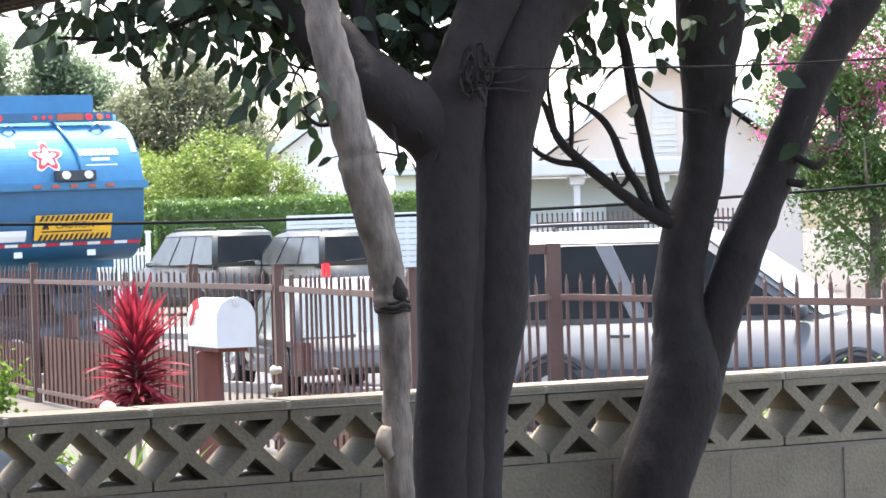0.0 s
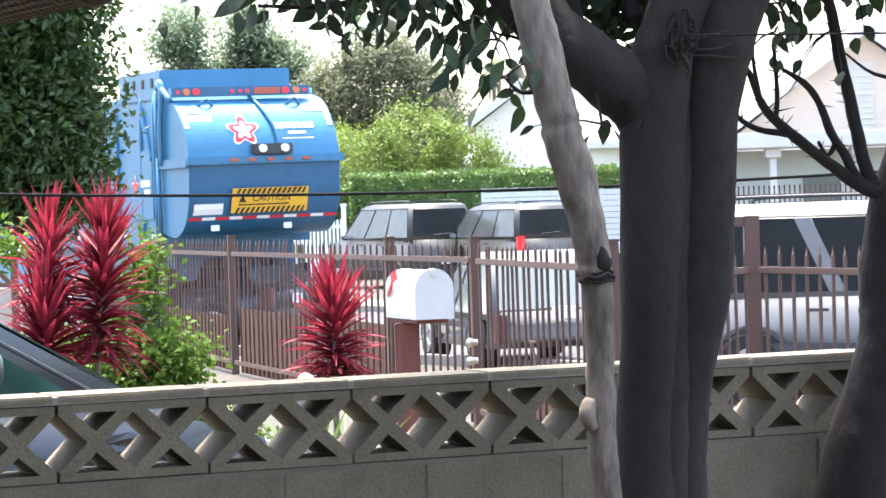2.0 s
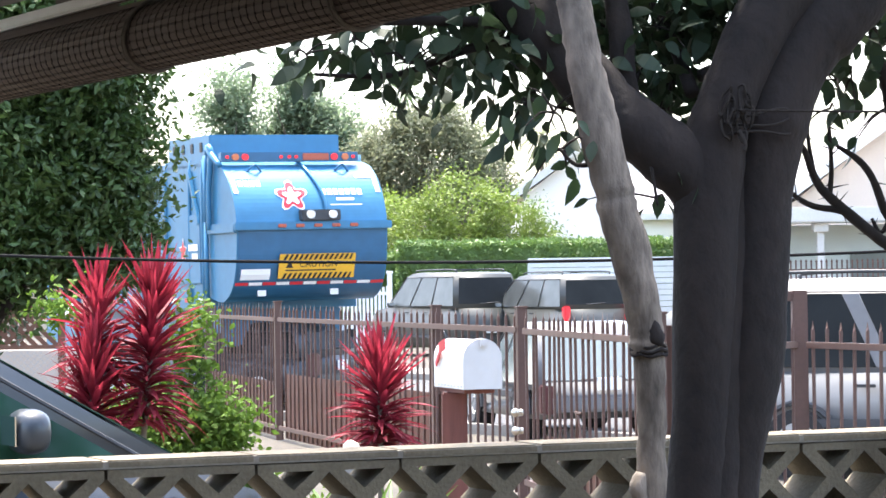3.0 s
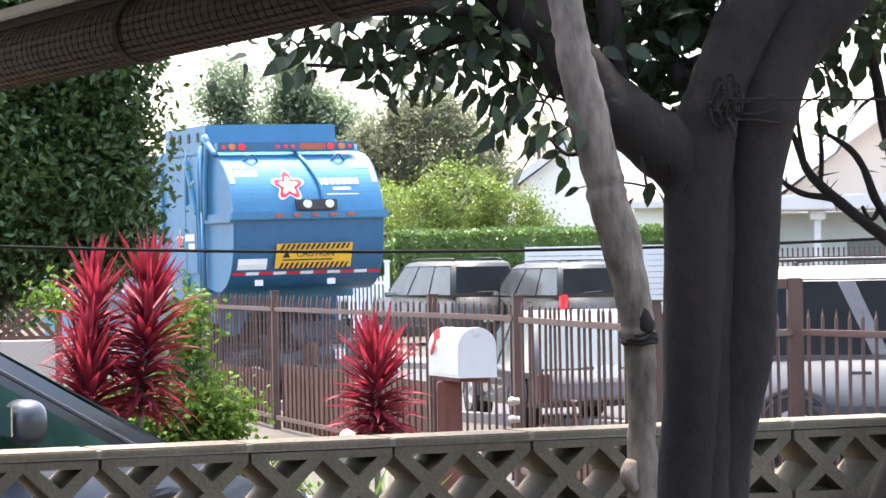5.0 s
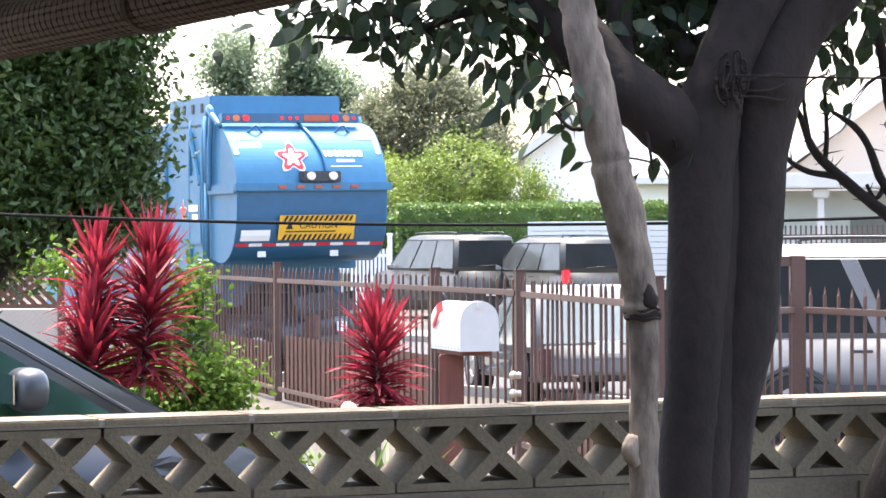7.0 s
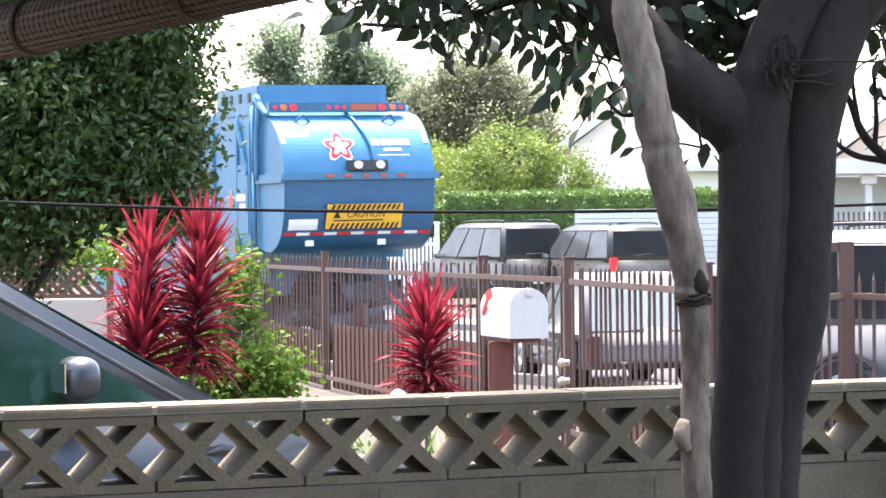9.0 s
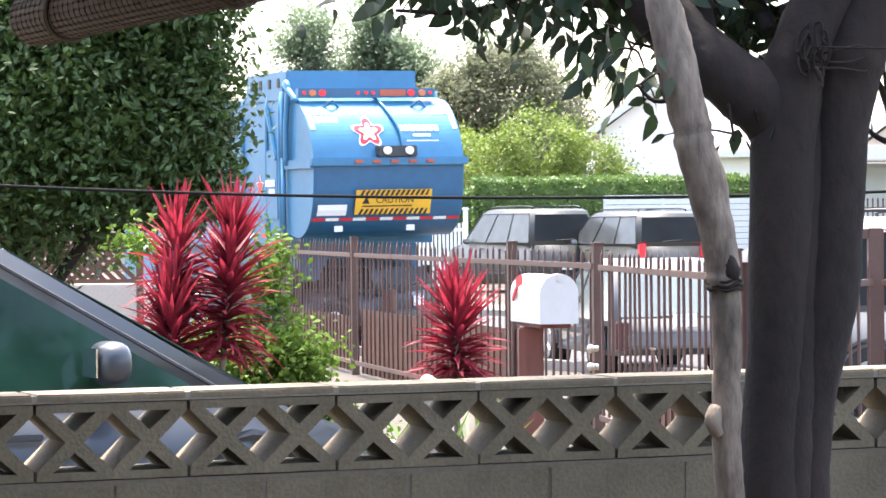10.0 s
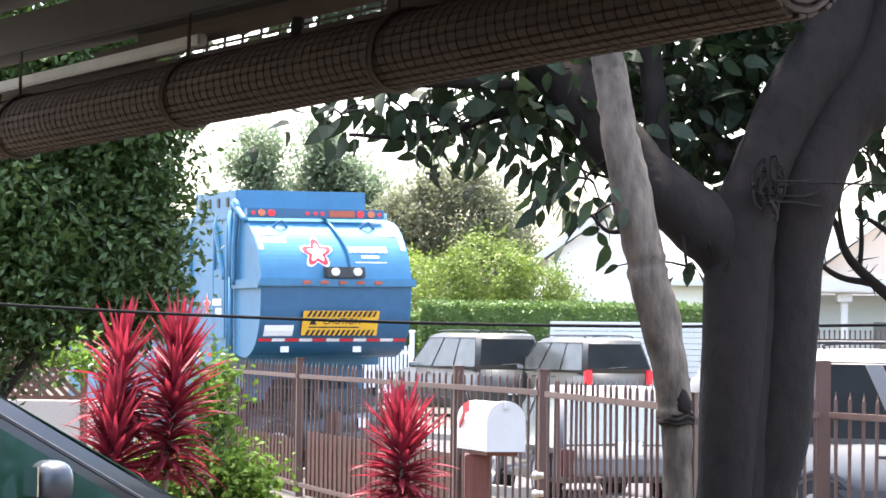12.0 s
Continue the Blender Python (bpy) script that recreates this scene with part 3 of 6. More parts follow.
def build_lattice():
    t = thing("lattice_fence", pose(-6.562, 25.429, 0), "dark brown timber lattice panel above a wire mesh fence", "fence")
    L, z0, z1 = 3.55, 1.10, 1.55
    for z in (z0, z1):
        part("rail", box((0, -0.02, z - 0.02), (L, 0.02, z + 0.02), 0.004), "lattice", t)
    h = z1 - z0
    me1 = mesh_of(bar((0, 0, z0), (h, 0, z1), 0.008, 0.046), "lattice_strip")
    me2 = mesh_of(bar((h, 0.009, z0), (0, 0.009, z1), 0.008, 0.046), "lattice_strip")
    for me in (me1, me2):
        me.materials.append(M["lattice"])
        for k in range(int((L - h) / 0.105) + 1):
            piece("lattice_strip", me, t, pose(k * 0.105, -0.004, 0))
    for x in (0.03, L / 2, L - 0.03):
        part("post", box((x - 0.035, 0.025, -0.3), (x + 0.035, 0.095, z1 + 0.02), 0.005), "lattice", t)
    bm = bmesh.new()
    n, s = int(L / 0.065), 1.05
    for k in range(-16, n):
        for sg in (1, -1):
            x0, x1, za, zb = k * 0.065, k * 0.065 + s, 0.0, s
            if x0 < 0:
                za, x0 = -x0 + za, 0
            if x1 > L:
                zb, x1 = zb - (x1 - L), L
            if zb - za < 0.05:
                continue
            if sg < 0:
                za, zb = s - za, s - zb
            bar((x0, -0.01 * sg - 0.01, za), (x1, -0.01 * sg - 0.01, zb), 0.004, 0.004, bm)
    tagged(part("wire_mesh", bm, "steel", t, "grey diamond wire mesh"), kind="stuff")
    tagged(part("wall_neighbour", box((-7.36, 27.84, -0.4), (-2.91, 28.04, 1.02), 0.01), "cream"), "low cream-painted boundary wall behind wire mesh", "wall", kind="structure")


# ---------------------------------------------------------------- mailbox and cables
def build_mailbox():
    t = thing("mailbox", pose(0.397, 9.491, 0.012, 0, 0, 0), "white metal mailbox with red flag on a dark red wooden post", "mailbox")
    W, H, L = 0.168, 0.215, 0.48
    prof = [(-W / 2, 0), (W / 2, 0)] + [(W / 2 * math.cos(a), H - W / 2 + W / 2 * math.sin(a)) for a in np.linspace(0, math.pi, 15)]
    m = Matrix.Translation((-0.005, -0.03, 1.2)) @ Matrix.Rotation(radians(14), 4, "Z")

    def shell(y0, y1, grow=0.0):
        bm = bmesh.new()
        a = [bm.verts.new(m @ Vector((x * (1 + grow), y0, z * (1 + grow * 0.6)))) for x, z in prof]
        b = [bm.verts.new(m @ Vector((x * (1 + grow), y1, z * (1 + grow * 0.6)))) for x, z in prof]
        bm.faces.new(a), bm.faces.new(b[::-1])
        for i in range(len(prof)):
            bm.faces.new((a[i], b[i], b[(i + 1) % len(prof)], a[(i + 1) % len(prof)]))
        return bm
    part("body", soften(shell(-L / 2, L / 2), 0.003, 2, 40), "white_metal", t, smooth=False)
    part("door", soften(shell(-L / 2 - 0.014, -L / 2 + 0.012, 0.045), 0.004, 2, 40), "white_metal", t, "domed white front flap")
    part("pull_tab", box((-0.012, -L / 2 - 0.03, H - 0.03), (0.012, -L / 2 - 0.012, H + 0.005), 0.003, None, m), "white_metal", t)
    bm = bar((-W / 2 - 0.009, 0.17, 0.1), (-W / 2 - 0.009, 0.09, 0.165), 0.006, 0.022, None, 0)
    bar((-W / 2 - 0.0095, 0.11, 0.175), (-W / 2 - 0.0095, 0.015, 0.195), 0.006, 0.045, bm, 0)
    bmesh.ops.transform(bm, matrix=m, verts=bm.verts[:])
    part("flag", bm, "red_paint", t, "raised red signal flag")
    bm = bmesh.new()
    for y in np.linspace(-L / 2 + 0.03, L / 2 - 0.03, 9):
        disc(0.004, 0.004, 8, bm, m @ Matrix.Translation((-W / 2 - 0.001, y, 0.012)) @ Matrix.Rotation(radians(90), 4, "Y"))
    tagged(part("rivet", bm, "steel", t), kind="stuff")
    part("base_board", box((-0.07, -0.2, -0.02), (0.07, 0.2, -0.001), 0.003, None, m), "post_wood", t)
    part("post", box((-0.055, -0.06, -0.05), (0.055, 0.05, 1.178), 0.006, None, Matrix.Translation((-0.06, 0.02, 0))), "post_wood", t, "dark red wooden post")


def build_cables():
    pts = [(x, 8.6, 1.76 + 0.011 * (x - 0.7) ** 2, 0.0065) for x in np.linspace(-6.5, 8.5, 24)]
    tagged(part("overhead_cable", tube(pts, 6, None, 0, 2), "wire", None, smooth=True), "thin black cable strung across the yard", "cable")
    for x in (-6.5, 8.5):
        p = thing("cable_post", pose(x, 8.6, 0), "slim weathered wooden post holding the cable", "post")
        part("shaft", disc(0.05, 2.6, 12, None, Matrix.Translation((0, 0, 1.2))), "post_wood", p)
    r = thing("rope_tie", pose(0.83, 3.625, 2.09), "weathered grey rope wound round the trunk with a line", "rope")
    for k in range(3):
        pts = [(0.075 + 0.1 * math.cos(s), 0.13 + 0.1 * math.sin(s), -0.045 + 0.017 * k + 0.012 * math.sin(s + k) + 0.006 * math.sin(3 * s + 2 * k), 0.0034) for s in np.linspace(0, 6.283, 40)]
        part("coil", tube(pts, 6, None, 0.25, 1, k), "rope", r, smooth=True)
    rng = random.Random(3)
    for k in range(9):
        x, zz, w, h = rng.uniform(0.0, 0.06), rng.uniform(-0.05, 0.035), rng.uniform(0.006, 0.012), rng.uniform(0.018, 0.042)
        c = rng.uniform(-0.5, 0.5)
        ring = [(x + w * math.cos(s) + c * h * math.sin(s), 0.022 + 0.003 * (k % 3) - 0.006 * math.sin(2 * s + k), zz + h * math.sin(s) + 0.004 * math.sin(3 * s + k), 0.0036) for s in np.linspace(0, 6.283, 18)]
        part("knot_loop", tube(ring, 6, None, 0.3, 2, k), "rope", r, smooth=True)
    part("rope_end", tube([(0.03, 0.0, -0.05, 0.006), (0.045, -0.01, -0.085, 0.005), (0.04, -0.008, -0.1, 0.007)], 6, None, 0.3, 3), "rope", r, smooth=True)
    part("line", tube([(0.03, 0.01, 0.0, 0.0026), (0.4, -0.05, -0.012, 0.0026), (0.8, -0.05, -0.012, 0.0026), (1.6, -0.05, 0.015, 0.0026)], 6, None, 0, 4), "rope", r, "thin twisted line", True)


# ---------------------------------------------------------------- trees close by
def scatter_leaves(t, meshes, spots, per_spot, spread, seed):
    """Single leaves on twigs round the given spots (x, y, z, share)."""
    rng = random.Random(seed)
    bm = bmesh.new()
    made = 0
    for x, y, z, s in spots:
        for k in range(max(1, round(per_spot * s))):
            p = Vector((x + rng.gauss(0, spread), y + rng.gauss(0, spread * 1.2), z + rng.gauss(0, spread * 0.7)))
            if k % 3 == 0:
                q = Vector((x, y, z + 0.03))
                mid = (p + q) / 2 + Vector((0, 0, 0.015))
                tube([(*q, 0.0035), (*mid, 0.0028), (*p, 0.0016)], 5, bm, 0, 2)
            m = Matrix.Translation(p) @ Euler((rng.uniform(-1.9, -0.5), rng.uniform(-0.8, 0.8), rng.uniform(0, 6.28))).to_matrix().to_4x4() @ Matrix.Scale(rng.uniform(0.7, 1.2), 4)
            piece("leaf", rng.choice(meshes), t, m)
            made += 1
    tagged(part("twig", bm, "bark_dark", t), kind="stuff")
    return made


def build_shade_tree():
    t = thing("shade_tree", pose(0.025, 4.369, 0), "dark twin-trunked shade tree with a pale side stem", "tree")
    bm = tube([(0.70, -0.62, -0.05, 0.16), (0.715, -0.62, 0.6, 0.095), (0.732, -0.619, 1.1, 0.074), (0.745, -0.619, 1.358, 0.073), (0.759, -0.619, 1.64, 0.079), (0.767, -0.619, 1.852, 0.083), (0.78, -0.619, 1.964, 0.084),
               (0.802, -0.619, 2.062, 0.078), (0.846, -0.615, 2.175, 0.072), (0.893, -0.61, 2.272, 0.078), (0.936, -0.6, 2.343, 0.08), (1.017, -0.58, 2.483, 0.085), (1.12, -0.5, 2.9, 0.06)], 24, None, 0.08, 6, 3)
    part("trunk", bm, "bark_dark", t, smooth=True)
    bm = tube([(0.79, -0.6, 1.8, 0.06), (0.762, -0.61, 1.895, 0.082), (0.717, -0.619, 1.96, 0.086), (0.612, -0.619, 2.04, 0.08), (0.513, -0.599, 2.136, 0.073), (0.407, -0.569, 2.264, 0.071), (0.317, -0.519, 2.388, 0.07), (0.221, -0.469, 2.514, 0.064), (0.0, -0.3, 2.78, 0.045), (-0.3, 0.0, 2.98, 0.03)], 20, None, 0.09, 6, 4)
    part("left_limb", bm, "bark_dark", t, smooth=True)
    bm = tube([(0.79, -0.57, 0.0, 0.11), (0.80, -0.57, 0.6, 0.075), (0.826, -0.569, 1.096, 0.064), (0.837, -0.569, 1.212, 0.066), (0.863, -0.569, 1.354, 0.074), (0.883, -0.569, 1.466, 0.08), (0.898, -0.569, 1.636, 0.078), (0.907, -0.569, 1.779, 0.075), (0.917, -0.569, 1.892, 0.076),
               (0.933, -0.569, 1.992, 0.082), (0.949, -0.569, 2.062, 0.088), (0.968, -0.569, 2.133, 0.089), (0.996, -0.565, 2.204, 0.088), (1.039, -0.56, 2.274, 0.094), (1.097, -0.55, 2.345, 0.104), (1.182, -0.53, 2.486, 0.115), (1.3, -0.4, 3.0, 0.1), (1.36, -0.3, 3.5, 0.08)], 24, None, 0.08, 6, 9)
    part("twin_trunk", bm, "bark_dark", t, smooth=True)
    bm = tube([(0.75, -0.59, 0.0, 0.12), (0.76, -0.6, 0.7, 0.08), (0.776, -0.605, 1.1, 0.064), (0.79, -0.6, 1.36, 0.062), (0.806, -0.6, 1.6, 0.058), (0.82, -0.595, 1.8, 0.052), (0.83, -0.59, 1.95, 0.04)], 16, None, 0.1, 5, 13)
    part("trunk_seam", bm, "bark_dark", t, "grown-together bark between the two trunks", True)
    bm = tube([(0.59, -1.22, -0.05, 0.06), (0.585, -1.25, 0.6, 0.042), (0.566, -1.269, 1.0, 0.034), (0.557, -1.269, 1.15, 0.034), (0.558, -1.269, 1.26, 0.033), (0.559, -1.269, 1.388, 0.033), (0.556, -1.269, 1.505, 0.035), (0.552, -1.269, 1.522, 0.041), (0.55, -1.269, 1.56, 0.038), (0.538, -1.269, 1.646, 0.042), (0.518, -1.269, 1.736, 0.045),
               (0.492, -1.269, 1.834, 0.047), (0.478, -1.269, 1.904, 0.043), (0.449, -1.269, 2.032, 0.046), (0.421, -1.269, 2.162, 0.042), (0.401, -1.26, 2.29, 0.039), (0.385, -1.25, 2.4, 0.037), (0.34, -1.15, 2.9, 0.033), (0.3, -1.0, 3.3, 0.025)], 20, None, 0.17, 6, 5)
    part("pale_stem", bm, "bark_pale", t, "pale grey-brown bark with dark patches", True)
    bm = tube([(0.536, -1.30, 1.175, 0.012), (0.522, -1.305, 1.205, 0.021), (0.53, -1.30, 1.245, 0.012)], 10, None, 0.2, 3, 2)
    part("burl", bm, "bark_pale", t, smooth=True)
    bm = bmesh.new()
    for k, (z, x) in enumerate(((1.512, 0.556), (1.519, 0.556), (1.526, 0.555))):
        tube([(x + 0.039 * math.cos(a), -1.269 + 0.039 * math.sin(a), z + 0.005 * math.sin(a + k) + 0.003 * math.sin(5 * a), 0.0042) for a in np.linspace(0, 6.283, 22)], 6, bm, 0.5, 1, k)
    part("scar_ring", bm, "bark_dark", t, "dark ring-shaped bark scar", True)
    bm = tube([(0.572, -1.292, 1.53, 0.014), (0.569, -1.295, 1.55, 0.021), (0.562, -1.294, 1.572, 0.017), (0.556, -1.292, 1.6, 0.008)], 10, None, 0.3, 3, 7)
    part("bark_patch", bm, "bark_dark", t, "dark peeling bark patch", True)
    bm = tube([(0.60, -0.56, 2.06, 0.03), (0.575, -0.52, 2.184, 0.033), (0.571, -0.52, 2.295, 0.032), (0.559, -0.5, 2.413, 0.031), (0.53, -0.45, 2.9, 0.03)], 14, None, 0.08, 4, 6)
    part("upright_limb", bm, "bark_dark", t, smooth=True)
    for pts in ([(0.4, -0.45, 2.3, 0.02), (0.2, -0.5, 2.27, 0.012), (0.0, -0.55, 2.2, 0.008), (-0.2, -0.6, 2.2, 0.004)],
                [(0.36, -0.42, 2.33, 0.02), (0.1, -0.6, 2.33, 0.012), (-0.25, -0.6, 2.32, 0.006)],
                [(0.46, -1.25, 1.95, 0.008), (0.40, -1.25, 1.94, 0.005), (0.36, -1.25, 1.98, 0.004)],
                [(0.62, -0.64, 2.02, 0.006), (0.63, -0.68, 1.93, 0.004), (0.64, -0.68, 1.86, 0.003)],
                [(0.75, -0.5, 2.15, 0.02), (0.7, -0.3, 2.35, 0.012), (0.62, -0.2, 2.5, 0.008)],
                [(0.8, -0.5, 2.2, 0.02), (0.75, -0.2, 2.2, 0.012), (0.65, 0.0, 2.2, 0.008)]):
        part("branch", tube(pts, 8, None, 0.1, 4), "bark_dark", t, smooth=True)
    lm = [leaf_mesh("leaf", 0.064, 0.034, "leaf_near", 0.25), leaf_mesh("leaf", 0.054, 0.029, "leaf_near", 0.1), leaf_mesh("leaf", 0.078, 0.033, "leaf_near", 0.4)]
    spots = [(-0.22, -0.6, 2.22, 0.7), (-0.1, -0.58, 2.26, 1), (0.03, -0.55, 2.2, 1.2), (0.14, -0.55, 2.24, 1.3), (0.25, -0.5, 2.2, 1.6), (0.33, -0.5, 2.1, 1.4), (0.3, -0.5, 2.3, 1.5), (0.4, -0.6, 2.08, 1.1),
             (0.37, -1.25, 1.95, 0.6), (0.35, -1.25, 2.03, 0.5), (0.64, -0.66, 1.85, 0.4), (0.63, -0.66, 1.92, 0.3), (0.64, -0.4, 2.2, 1.3), (0.68, -0.35, 2.3, 1.6), (0.72, -0.3, 2.15, 1.0), (0.6, -0.25, 2.4, 1.5), (0.75, -0.3, 2.42, 1.4), (0.45, -0.3, 2.42, 1.4), (0.15, -0.4, 2.4, 1.5),
             (-0.05, -0.4, 2.42, 1.4), (-0.25, -0.4, 2.4, 1.3), (0.6, -0.3, 2.15, 1.2), (0.66, -0.25, 2.08, 1.0), (0.74, -0.2, 2.28, 1.6), (0.7, -0.2, 2.4, 1.8), (0.82, -0.2, 2.4, 1.4), (0.55, -0.35, 2.3, 1.3)]
    scatter_leaves(t, lm, spots, 15, 0.062, 4)
    ob = foliage("upper_leaves", [(0.3, -0.2, 2.75, 0.9, 0.7, 0.3), (0.72, -0.15, 2.4, 0.28, 0.3, 0.3), (0.74, -0.1, 2.36, 0.2, 0.2, 0.22), (0.15, -0.4, 2.4, 0.4, 0.3, 0.16), (1.32, -0.25, 2.5, 0.22, 0.25, 0.16), (1.2, 0.0, 2.95, 0.8, 0.8, 0.35), (0.0, 0.3, 2.9, 0.8, 0.7, 0.4)], 7000, 0.07, "leaf_near", t, 8, fine=True)
    tagged(ob, kind="stuff")


def build_forked_tree():
    t = thing("forked_tree", pose(0.009, 4.933, 0), "dark forked tree with thorny bare twigs", "tree")
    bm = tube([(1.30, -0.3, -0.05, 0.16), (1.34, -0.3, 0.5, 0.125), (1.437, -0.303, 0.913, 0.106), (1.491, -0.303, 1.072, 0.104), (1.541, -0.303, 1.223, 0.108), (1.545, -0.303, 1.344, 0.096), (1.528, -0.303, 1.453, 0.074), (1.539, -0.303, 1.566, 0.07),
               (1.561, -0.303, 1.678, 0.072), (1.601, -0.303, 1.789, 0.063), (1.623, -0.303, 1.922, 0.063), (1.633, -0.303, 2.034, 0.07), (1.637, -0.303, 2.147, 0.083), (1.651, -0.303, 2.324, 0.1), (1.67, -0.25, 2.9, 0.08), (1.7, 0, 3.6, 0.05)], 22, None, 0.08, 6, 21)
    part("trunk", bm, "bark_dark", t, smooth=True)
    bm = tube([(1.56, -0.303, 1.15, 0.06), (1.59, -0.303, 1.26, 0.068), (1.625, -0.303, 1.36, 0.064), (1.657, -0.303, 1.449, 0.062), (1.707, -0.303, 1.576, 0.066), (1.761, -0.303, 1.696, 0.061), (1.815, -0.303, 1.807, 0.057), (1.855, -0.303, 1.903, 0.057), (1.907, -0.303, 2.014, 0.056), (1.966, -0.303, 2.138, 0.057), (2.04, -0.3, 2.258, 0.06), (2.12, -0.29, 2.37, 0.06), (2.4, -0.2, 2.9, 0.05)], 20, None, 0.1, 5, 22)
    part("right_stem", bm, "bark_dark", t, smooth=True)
    B = ([(1.535, -0.31, 1.68, 0.03), (1.515, -0.333, 1.691, 0.024), (1.45, -0.333, 1.72, 0.021), (1.387, -0.333, 1.767, 0.017), (1.308, -0.333, 1.83, 0.016), (1.229, -0.333, 1.9, 0.014), (1.19, -0.333, 1.949, 0.012), (1.161, -0.333, 2.029, 0.009), (1.138, -0.333, 2.07, 0.006)],
         [(1.265, -0.333, 1.862, 0.011), (1.244, -0.333, 1.866, 0.01), (1.18, -0.333, 1.877, 0.009), (1.125, -0.333, 1.911, 0.007), (1.11, -0.333, 1.951, 0.004)],
         [(1.507, -0.333, 1.71, 0.018), (1.451, -0.333, 1.733, 0.015), (1.42, -0.333, 1.798, 0.014), (1.382, -0.333, 1.863, 0.013), (1.352, -0.333, 1.944, 0.011), (1.313, -0.333, 2.001, 0.01), (1.25, -0.333, 2.043, 0.005)],
         [(1.505, -0.32, 1.70, 0.022), (1.476, -0.333, 1.764, 0.02), (1.455, -0.333, 1.861, 0.019), (1.434, -0.333, 1.974, 0.018), (1.413, -0.333, 2.071, 0.018), (1.393, -0.333, 2.199, 0.016), (1.371, -0.333, 2.296, 0.014), (1.33, -0.3, 2.5, 0.012)],
         [(1.229, -0.33, 1.90, 0.008), (1.235, -0.33, 1.98, 0.007), (1.23, -0.33, 2.1, 0.005)],
         [(1.19, -0.33, 1.95, 0.007), (1.17, -0.33, 2.08, 0.005), (1.18, -0.33, 2.2, 0.004)],
         [(1.40, -0.33, 1.84, 0.009), (1.37, -0.333, 1.80, 0.007), (1.345, -0.333, 1.84, 0.005)],
         [(1.62, -0.36, 2.0, 0.008), (1.5, -0.38, 2.02, 0.005), (1.42, -0.38, 2.08, 0.003)],
         [(1.85, -0.34, 1.80, 0.013), (1.885, -0.36, 1.79, 0.012), (1.895, -0.36, 1.80, 0.008)],
         [(1.86, -0.34, 1.88, 0.012), (1.92, -0.38, 1.84, 0.012), (1.95, -0.38, 1.86, 0.007)])
    for i, pts in enumerate(B):
        part("branch", tube(pts, 9, None, 0.12, 4, i), "bark_dark", t, smooth=True)
    bm = bmesh.new()
    rng = random.Random(5)
    for pts in B[:5]:
        for k in range(9):
            i = rng.randrange(len(pts) - 1)
            p = lerp(pts[i][:3], pts[i + 1][:3], rng.random())
            d = Vector((rng.uniform(-1, 1), rng.uniform(-0.4, 0.4), rng.uniform(-0.5, 1))).normalized() * rng.uniform(0.03, 0.055)
            tube([(*p, 0.0032), (*(p + d), 0.0006)], 5, bm, 0, 1)
    tagged(part("thorn", bm, "bark_dark", t), kind="stuff")
    lm = [leaf_mesh("leaf", 0.075, 0.045, "leaf_near", 0.25), leaf_mesh("leaf", 0.06, 0.036, "leaf_near", 0.1)]
    spots = [(1.15, -0.3, 2.1, 0.5), (1.24, -0.3, 2.12, 0.8), (1.3, -0.3, 2.2, 1.2), (1.4, -0.3, 2.12, 0.9), (1.18, -0.3, 2.25, 1.1), (1.4, -0.3, 2.3, 1.3), (1.78, -0.32, 2.12, 0.7), (1.76, -0.32, 2.0, 0.4), (1.8, -0.3, 2.27, 1.0), (1.9, -0.4, 1.95, 0.4), (2.02, -0.3, 1.98, 0.5), (1.5, -0.25, 2.3, 0.8), (1.2, -0.3, 2.32, 1.3), (1.3, -0.28, 2.36, 1.5), (1.42, -0.28, 2.4, 1.4), (1.26, -0.3, 2.2, 0.9), (1.48, -0.28, 2.2, 0.7)]
    scatter_leaves(t, lm, spots, 8, 0.055, 11)
    tagged(foliage("upper_leaves", [(1.6, -0.1, 2.8, 0.7, 0.6, 0.3), (2.3, -0.1, 2.9, 0.6, 0.6, 0.35)], 2200, 0.085, "leaf_near", t, 12, fine=True), kind="stuff")


# ---------------------------------------------------------------- garden plants
def blade_mesh(name, length, width, arch, material):
    v, f = [], []
    for i in range(6):
        t = i / 5
        w = width * (0.35 + 1.3 * t if t < 0.4 else 0.87 * (1 - ((t - 0.4) / 0.6) ** 1.6)) + 0.002
        y, z = length * (t - 0.16 * arch * t * t), -arch * length * t * t * 0.6
        v += [(-w / 2, y, z + w * 0.28), (0, y, z), (w / 2, y, z + w * 0.28)]
    for i in range(5):
        a = 3 * i
        f += [(a, a + 1, a + 4, a + 3), (a + 1, a + 2, a + 5, a + 4)]
    me = bpy.data.meshes.new(name)
    me.from_pydata(v, [], f)
    me.polygons.foreach_set("use_smooth", [True] * len(f))
    me.materials.append(M[material])
    return me


